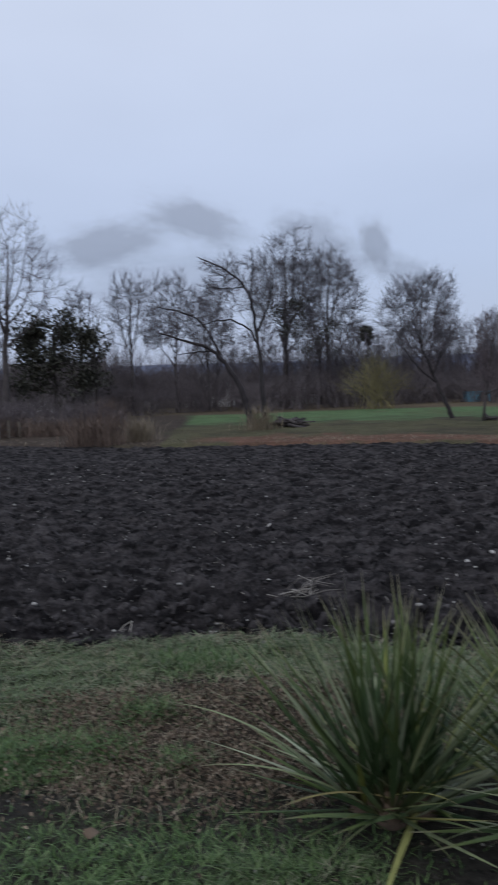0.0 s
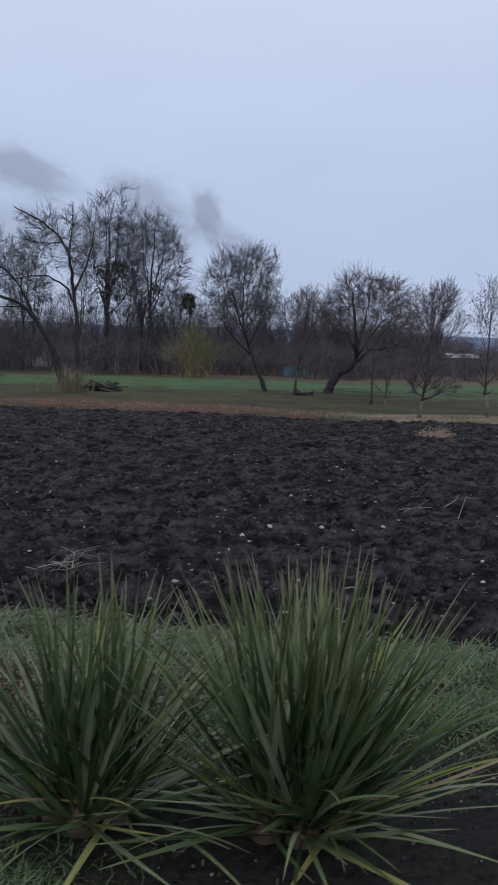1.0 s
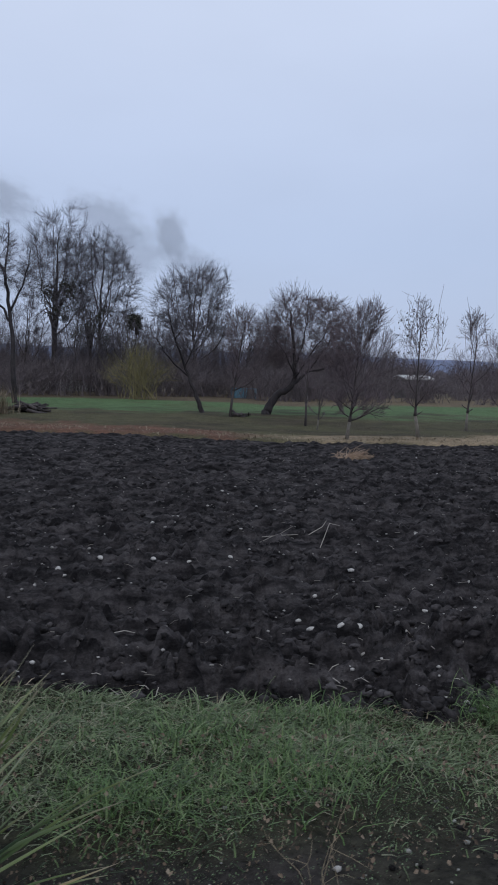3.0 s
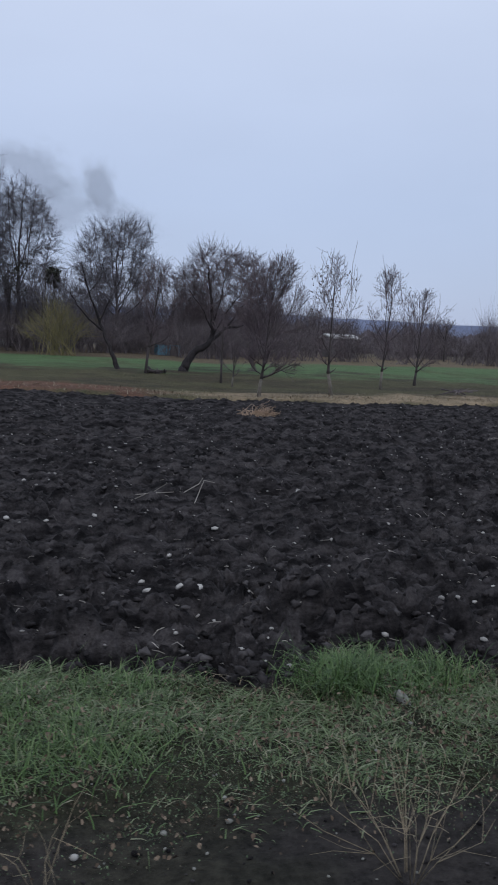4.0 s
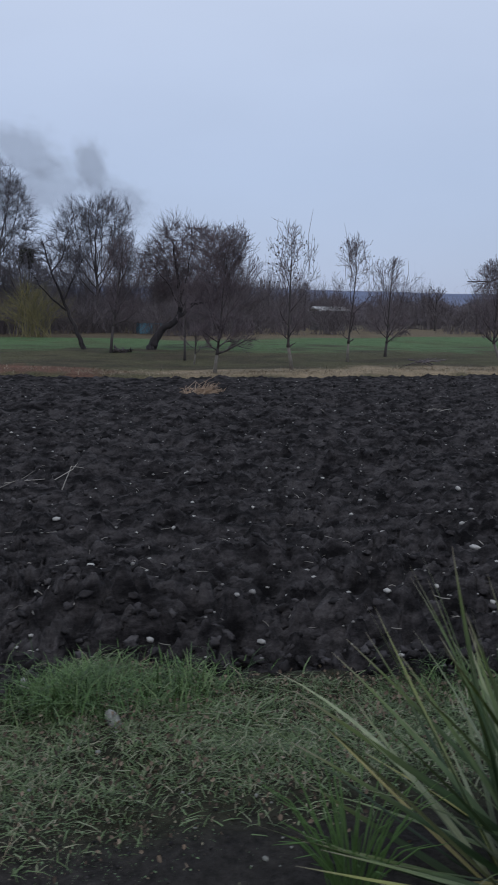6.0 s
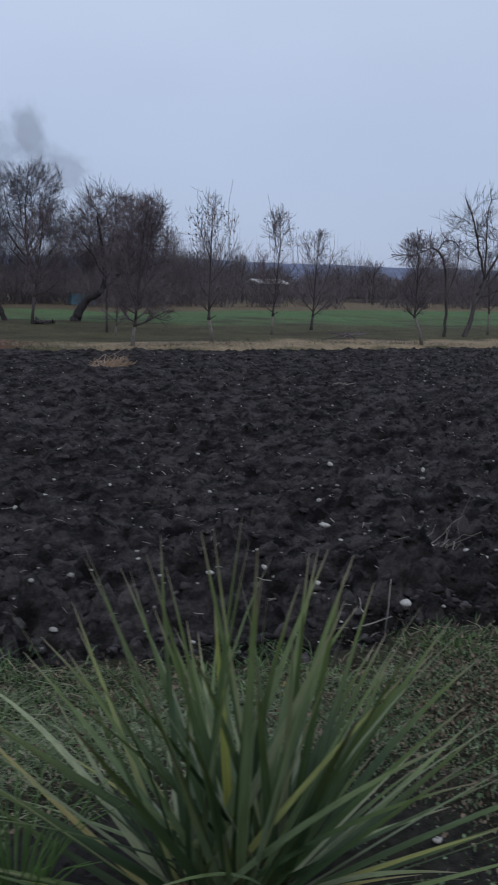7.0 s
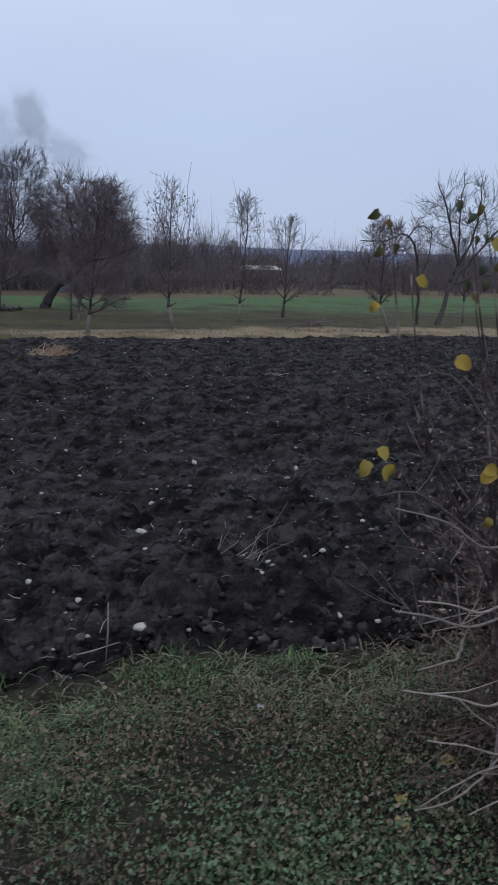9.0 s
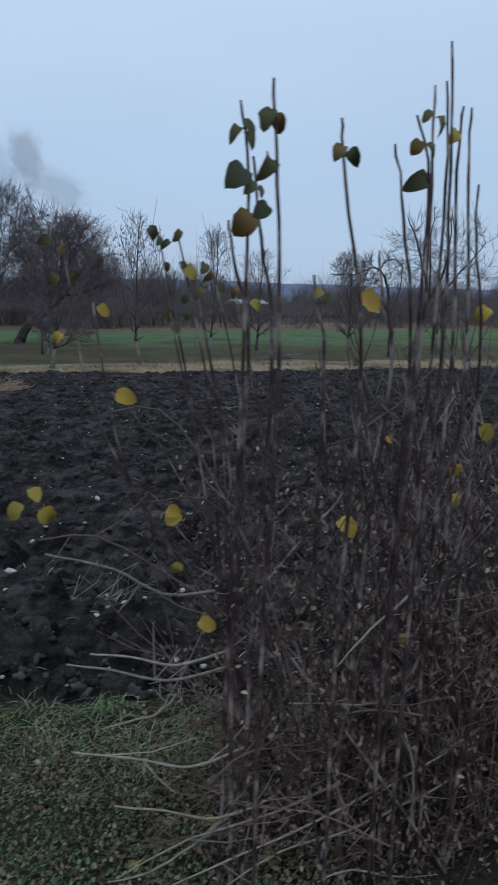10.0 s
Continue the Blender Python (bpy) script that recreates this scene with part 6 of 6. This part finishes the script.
sedge(911, 4.55, 2.62, 58, 0.34, MAT_LUSH, "tuft of narrow green grass leaves on bare soil")


def dry_weed(seed, x, y, tall, stems, label, mat=None):
    """A dead forked weed: pale stems fanning out of one root, each with side twigs."""
    rng = np.random.default_rng(seed)
    thing = tagged(new("dry_weed"), label, "weed")
    thing.location = (x, y, float(height(x, y)))
    for k in range(stems):
        a = rng.uniform(0, 6.28)
        o = np.array([math.cos(a), math.sin(a), 0])
        ln = tall * rng.uniform(0.65, 1.1)
        sp = rng.uniform(0.2, 1.5)
        p = Pile()
        pts = [o * 0.02 + [0, 0, -0.02], o * ln * sp * 0.3 + [0, 0, ln * 0.35], o * ln * sp * 0.62 + [0, 0, ln * 0.7] + rng.normal(0, 0.012, 3), o * ln * sp * 0.85 + [0, 0, ln] + rng.normal(0, 0.02, 3)]
        p.tube(pts, [0.0015, 0.0012, 0.0009, 0.0005], 5)
        for j in range(3):
            i = rng.integers(1, 3)
            d = (pts[i + 1] - pts[i]) + rng.normal(0, 0.06, 3)
            p.tube([pts[i], pts[i] + d * 0.6, pts[i] + d * 1.1 + rng.normal(0, 0.02, 3)], [0.0009, 0.0007, 0.0004], 4)
        part("stem", p.mesh("stem"), mat or MAT_WEED, thing)
    return thing


dry_weed(921, 3.56, 2.74, 0.40, 13, "dead pale weed with thin forked stems")
dry_weed(923, 6.02, 2.55, 0.19, 9, "small brown dead weed lying over leaf litter", MAT_BROWN_SHOOT)
dry_weed(925, 5.82, 2.72, 0.13, 6, "small brown dead weed on bare soil", MAT_BROWN_SHOOT)
dry_weed(924, 2.55, 2.95, 0.22, 5, "few dry stalks on the bare soil")


MAT_SCRAP = varied("withered_scraps", [(0.0, (0.07, 0.051, 0.044)), (0.6, (0.165, 0.12, 0.098)), (0.93, (0.20, 0.148, 0.118)), (1.0, (0.34, 0.29, 0.245))], "island", 30.0, (0.7, 1.2), 0.9, 0.15)


# ---- lilac-like shrub with its last leaves ----
def heart_mesh(seed, curl):
    """A heart-shaped leaf, folded on its midrib, tip down its own +y."""
    rng = random.Random(seed)
    fold = rng.uniform(0.08, 0.38)
    half = [(0.0, 0.0), (0.16, -0.035), (0.34, 0.03), (0.44, 0.20), (0.42, 0.42), (0.36, 0.65), (0.23, 0.86), (0.0, 0.98)]
    mid = [0.0, 0.04, 0.10, 0.22, 0.42, 0.64, 0.85, 1.0]
    v, q = [], []
    for i, (w, l) in enumerate(half):
        d = curl * (l - 0.3) ** 2
        for sd in (-1, 0, 1):
            lx, ly = (sd * w * rng.uniform(0.84, 1.1), l + rng.uniform(-0.03, 0.03)) if sd else (0.0, mid[i])
            lift = abs(lx) * fold + 0.10 * math.sin(9 * ly + seed) * abs(lx) + rng.uniform(-0.02, 0.02) - (curl * (ly - 0.3) ** 2 if sd == 0 else d)
            v.append((lx, ly, lift))
        if i:
            o = i * 3
            q += [(o - 3, o - 2, o + 1, o), (o - 2, o - 1, o + 2, o + 1)]
    return mesh_of("leaf", v, q)


HEARTS_Y = [heart_mesh(k, c) for k, c in enumerate((0.2, 0.5, 0.9, 0.7))]
HEARTS_G = [heart_mesh(10 + k, c) for k, c in enumerate((0.3, 0.7, 1.2, 1.6, 0.9))]
for me in HEARTS_Y:
    me.materials.append(MAT_LEAF_Y)
for me in HEARTS_G:
    me.materials.append(MAT_LEAF_G)


def shrub():
    g = random.Random(951)
    thing = tagged(new("shrub"), "leggy leafless shrub with a few yellow heart-shaped leaves", "shrub")
    base = Vector((7.55, 2.55, float(height(7.55, 2.55))))
    thing.location = base

    def leaf(p, size, green, face=None):
        me = g.choice(HEARTS_G if green else HEARTS_Y)
        side = g.choice((-1, 1)) if face is None else face
        d = Vector((side * g.uniform(0.25, 1.0), g.uniform(-0.5, 0.25), -g.uniform(0.35, 1.1))).normalized()
        n = Vector((g.gauss(0, 0.35), -1.0, g.uniform(-0.1, 0.9)))
        n = (n - d * n.dot(d)).normalized()
        s = d.cross(n)
        m = Matrix.Translation(p - base + d * 0.01) @ Matrix(((s.x, d.x, n.x, 0), (s.y, d.y, n.y, 0), (s.z, d.z, n.z, 0), (0, 0, 0, 1)))
        part("leaf", me, MAT_LEAF_Y, thing, "olive green leaf" if green else "yellow leaf", m @ Matrix.Diagonal((size * g.uniform(0.7, 1.1), size, size * g.uniform(0.7, 1.5), 1)))

    def stem(pts, r0, r1, mat, twigs=0, name="stem", reach=0.95):
        p = Pile()
        q = [Vector(a) - base for a in pts]
        fine = []
        for i in range(len(q) - 1):
            for s in range(4):
                t = s / 4
                a, b = q[max(i - 1, 0)], q[min(i + 2, len(q) - 1)]
                m1, m2 = (q[i + 1] - a) * 0.5, (b - q[i]) * 0.5
                fine.append(q[i] * (2 * t ** 3 - 3 * t ** 2 + 1) + m1 * (t ** 3 - 2 * t ** 2 + t) + q[i + 1] * (3 * t ** 2 - 2 * t ** 3) + m2 * (t ** 3 - t ** 2) + Vector((g.gauss(0, 0.0014), g.gauss(0, 0.0014), 0)))
        fine.append(q[-1])
        k = len(fine)
        p.tube(fine, [(r0 + (r1 - r0) * i / (k - 1)) * (1.18 if i % 3 == 0 else 1.0) for i in range(k)], 6)
        for j in range(twigs):
            i = g.randrange(k // 6, max(k // 6 + 1, int(k * reach)))
            d = (fine[i + 1] - fine[i]).normalized()
            e = (d + Vector((g.gauss(0, 0.7), g.gauss(0, 0.5), g.gauss(0, 0.4)))).normalized()
            ln = g.uniform(0.06, 0.26)
            mid = fine[i] + e * ln * 0.5
            p.tube([fine[i], mid, mid + (e + Vector((0, 0, 0.25))) * ln * 0.5], [0.0022, 0.0017, 0.001], 3)
        part(name, p.mesh(name), mat, thing)
        return [a + base for a in fine]

    # tall shoots: tip x and z, a middle and a low point, the depth, leaves near the top, green or not
    shoots = ((7.11, 1.90, 7.13, 1.73, 7.12, 1.34, 2.30, 5, 1), (7.09, 1.89, 7.10, 1.70, 7.11, 1.36, 2.08, 4, 1), (7.10, 1.66, 7.12, 1.55, 7.15, 1.35, 2.34, 0, 1),
              (7.27, 1.85, 7.28, 1.73, 7.33, 1.36, 2.15, 2, 1), (7.45, 1.83, 7.48, 1.67, 7.51, 1.36, 2.24, 0, 1), (7.49, 1.89, 7.53, 1.74, 7.51, 1.36, 2.22, 3, 1),
              (7.52, 1.95, 7.52, 1.74, 7.51, 1.36, 2.20, 2, 1), (7.53, 2.03, 7.54, 1.77, 7.54, 1.36, 2.16, 0, 1), (7.61, 1.92, 7.60, 1.78, 7.61, 1.36, 2.22, 1, 0),
              (7.66, 1.93, 7.66, 1.77, 7.68, 1.35, 2.26, 0, 1), (7.72, 1.77, 7.72, 1.65, 7.75, 1.35, 2.30, 0, 1), (7.59, 1.98, 7.60, 1.75, 7.58, 1.35, 2.26, 0, 1),
              (7.48, 1.61, 7.49, 1.51, 7.52, 1.34, 2.34, 0, 1), (7.32, 1.55, 7.33, 1.46, 7.35, 1.34, 2.36, 0, 1), (7.14, 1.79, 7.16, 1.62, 7.19, 1.36, 2.30, 2, 1))
    for ax, az, bx, bz, cx, cz, y, n, gr in shoots:
        fx = cx + 0.5 * (cx - bx) + g.uniform(-0.05, 0.08)
        way = stem([(fx, y + 0.15, base.z - 0.04), ((cx + fx) / 2, y + 0.1, (cz + base.z) / 2), (cx, y, cz), (bx, y, bz), (ax, y, az)], 0.0054, 0.0025, MAT_SHOOT, 5, "stem", 0.5)
        for k in range(n):
            d = (0.045, 0.055, 0.13, 0.22, 0.03)[k]
            end = (way[-2] - way[-1]).normalized()
            leaf(way[-1] + end * d, g.uniform(0.028, 0.05) * (1.3 if k in (2, 3) else 0.9), gr, (-1, 1, -1, -1, 1)[k])
    # lower leafy twigs reaching out towards the path
    for tx, ty, tz, n, gr in ((6.78, 2.58, 1.62, 5, 1), (7.01, 2.58, 1.65, 4, 1), (7.06, 2.58, 1.64, 3, 1), (7.09, 2.58, 1.58, 3, 1), (7.15, 2.58, 1.56, 3, 1), (7.11, 2.58, 1.50, 2, 1), (7.21, 2.58, 1.50, 2, 0), (7.04, 2.58, 1.46, 2, 0), (6.85, 2.58, 1.48, 1, 0), (7.50, 2.58, 1.52, 2, 0)):
        way = stem([(7.36 + g.uniform(-0.1, 0.2), 2.62, base.z - 0.03), (7.22, 2.62, 0.55), (tx + 0.09, ty, tz - 0.45), (tx, ty, tz)], 0.0042, 0.0017, MAT_SHOOT, 2, "stem", 0.6)
        for k in range(n):
            leaf(way[-1 - k // 2] + Vector((g.gauss(0, 0.018), g.gauss(0, 0.02), g.gauss(0, 0.014))), g.uniform(0.024, 0.038), gr if g.random() < 0.8 else not gr)
    # arching side twigs with pale bark
    for tx, ty, tz, n in ((6.69, 2.42, 0.96, 0), (6.95, 2.45, 1.02, 0), (6.88, 2.58, 1.22, 0)):
        way = stem([(7.4 + g.uniform(-0.15, 0.2), 2.55 + g.uniform(-0.1, 0.1), base.z - 0.02), (7.3, 2.5, tz * 0.55), (tx + 0.2, ty + 0.05, tz - 0.05), (tx, ty, tz)], 0.0048, 0.002, MAT_PALE_SHOOT, 2)
        for k in range(n):
            leaf(way[-1 - k // 2] + Vector((g.gauss(0, 0.02), 0, g.gauss(0, 0.015))), g.uniform(0.03, 0.048), g.random() < 0.25)
    # inner tangle of older stems
    for k in range(185):
        fx, fy = 7.3 + 1.5 * g.random() ** 0.85, g.uniform(2.3, 3.0)
        tx, ty, tz = max(7.12, fx + g.gauss(0, 0.34)), fy + g.gauss(0, 0.16), g.uniform(0.35, 0.9 + 0.62 * min(1, (fx - 7.2) / 0.6))
        stem([(fx, fy, base.z - 0.03), ((fx + tx) / 2 + g.gauss(0, 0.06), (fy + ty) / 2, tz * 0.5), (tx, ty, tz)], 0.002 + 0.008 * g.random() ** 2, 0.0016, MAT_PALE_SHOOT if g.random() < 0.08 else MAT_SHOOT, 13)
    for k in range(75):
        a = g.uniform(-1.2, 4.3)
        cx, cy, cz = g.uniform(7.15, 8.4), g.uniform(2.25, 2.9), g.uniform(-0.04, 0.5)
        ln = g.uniform(0.12, 0.42)
        d = Vector((math.cos(a), math.sin(a) * 0.4, g.gauss(0.2, 0.55))) * ln
        c = Vector((cx, cy, cz))
        stem([c - d * 0.6, c + Vector((0, 0, 0.05)), c + d * 0.6 + Vector((0, 0, 0.04))], g.uniform(0.0016, 0.004), 0.0012, MAT_PALE_SHOOT if g.random() < 0.12 else MAT_BROWN_SHOOT, 9, "twig")
    # long pale twigs lying out of its foot
    for ax, az, bx, bz, cx, cz, y in ((6.69, 0.95, 6.84, 0.90, 6.96, 0.82, 2.34), (6.79, 0.70, 6.88, 0.68, 7.00, 0.63, 2.37), (6.74, 0.67, 6.85, 0.64, 6.99, 0.58, 2.40),
                                      (6.74, 0.49, 6.90, 0.44, 7.03, 0.38, 2.34), (6.84, 0.32, 6.96, 0.28, 7.11, 0.21, 2.37), (6.85, 0.11, 7.03, 0.17, 7.27, 0.17, 2.40),
                                      (6.96, 0.10, 7.15, 0.14, 7.37, 0.16, 2.34), (7.12, 0.04, 7.27, 0.10, 7.49, 0.09, 2.37), (7.52, 0.16, 7.62, 0.20, 7.79, 0.23, 2.40),
                                      (7.40, 0.59, 7.47, 0.66, 7.58, 0.71, 2.34), (7.28, 0.50, 7.39, 0.48, 7.54, 0.44, 2.37), (7.48, 0.03, 7.59, 0.11, 7.77, 0.13, 2.40),
                                      (7.63, 0.08, 7.64, 0.21, 7.64, 0.32, 2.34), (6.82, 0.13, 6.92, 0.13, 7.04, 0.15, 2.37), (6.82, 0.50, 6.90, 0.51, 6.96, 0.50, 2.40),
                                      (7.36, 0.01, 7.46, 0.02, 7.65, -0.07, 2.34)):
        stem([(ax, y, az), (bx, y, bz), (cx, y + 0.03, cz), (cx + (cx - bx) * 1.3, y + 0.12, cz + (cz - bz) * 0.5)], 0.0020, 0.0042, MAT_TWIG_PALE, 3, "twig")
    # withered scraps caught in the tangle
    rng = np.random.default_rng(955)
    n = 21000
    zz = 1.12 * rng.uniform(0, 1, n) ** 1.7
    sx = 7.12 + 1.7 * rng.uniform(0, 1, n) + 0.08 * rng.normal(0, 1, n) + 0.10 * zz
    scraps = Pile()
    flat_leaves(scraps, sx - base.x, rng.uniform(2.25, 3.1, n) - base.y, zz - base.z - 0.08, rng.uniform(0.005, 0.021, n), rng, 1.3, 0.75)
    tagged(part("withered_foliage", scraps.mesh("withered_foliage"), MAT_SCRAP, thing, "withered brown scraps"), kind="stuff")
    # single leaves left within
    for lx, ly, lz, s in ((7.46, 2.4, 1.51, 0.072), (6.85, 2.38, 1.29, 0.048), (6.67, 2.4, 1.09, 0.035), (6.69, 2.4, 1.04, 0.045), (6.65, 2.4, 1.06, 0.040), (6.97, 2.4, 1.02, 0.035), (7.01, 2.4, 1.01, 0.040), (7.05, 2.4, 0.74, 0.045), (7.01, 2.4, 0.89, 0.030), (7.42, 2.4, 0.96, 0.055), (7.54, 2.4, 1.16, 0.025), (7.78, 2.4, 1.08, 0.040), (7.78, 2.4, 1.00, 0.035), (7.84, 2.4, 1.18, 0.050), (7.64, 2.4, 0.63, 0.030), (7.85, 2.4, 1.49, 0.045)):
        leaf(Vector((lx, ly, lz)), s, False)


shrub()


# ---- fallen leaves ----
MAT_LEAF_F = varied("fallen_leaf", [(0.0, (0.30, 0.22, 0.07)), (1.0, (0.46, 0.38, 0.18))], "object", 25.0, (0.6, 1.15), 0.7, 0.3)
HEARTS_F = [heart_mesh(60 + k, c) for k, c in enumerate((0.4, 0.9, 1.3))]
for me in HEARTS_F:
    me.materials.append(MAT_LEAF_F)


def fallen(x, y, size, mesh, label):
    ob = part("fallen_leaf", mesh, MAT_LEAF_Y)
    ob.matrix_basis = Matrix.Translation((x, y, float(height(x, y)) + 0.03)) @ Euler((radians(random.uniform(-25, 25)), radians(random.uniform(-25, 25)), random.uniform(0, 6.28))).to_matrix().to_4x4() @ Matrix.Diagonal((size, size, size, 1))
    tagged(ob, label, "leaf", "fallen leaves")


for fx, fy, fs in ((6.97, 2.67, 0.050), (6.92, 2.58, 0.055), (5.66, 3.53, 0.050), (6.13, 2.34, 0.050), (7.11, 2.87, 0.035), (6.12, 3.24, 0.045), (5.74, 3.65, 0.045), (7.2, 2.8, 0.05), (7.35, 2.62, 0.06)):
    fallen(fx, fy, fs, HEARTS_F[int(fx * 100) % 3], "fallen pale yellow leaf on the ground cover")
for fx, fy, fs in ((2.67, 3.84, 0.05), (-0.62, 2.9, 0.06), (1.05, 4.4, 0.05), (6.6, 3.4, 0.045)):
    ob = part("fallen_leaf", heart_mesh(int(fx * 10), 1.2), MAT_LITTER)
    ob.matrix_basis = Matrix.Translation((fx, fy, float(height(fx, fy)) + 0.035)) @ Euler((0.3, 0.2, fx)).to_matrix().to_4x4() @ Matrix.Diagonal((fs, fs, fs, 1))
    tagged(ob, "fallen curled brown leaf in the grass", "leaf", "fallen leaves")
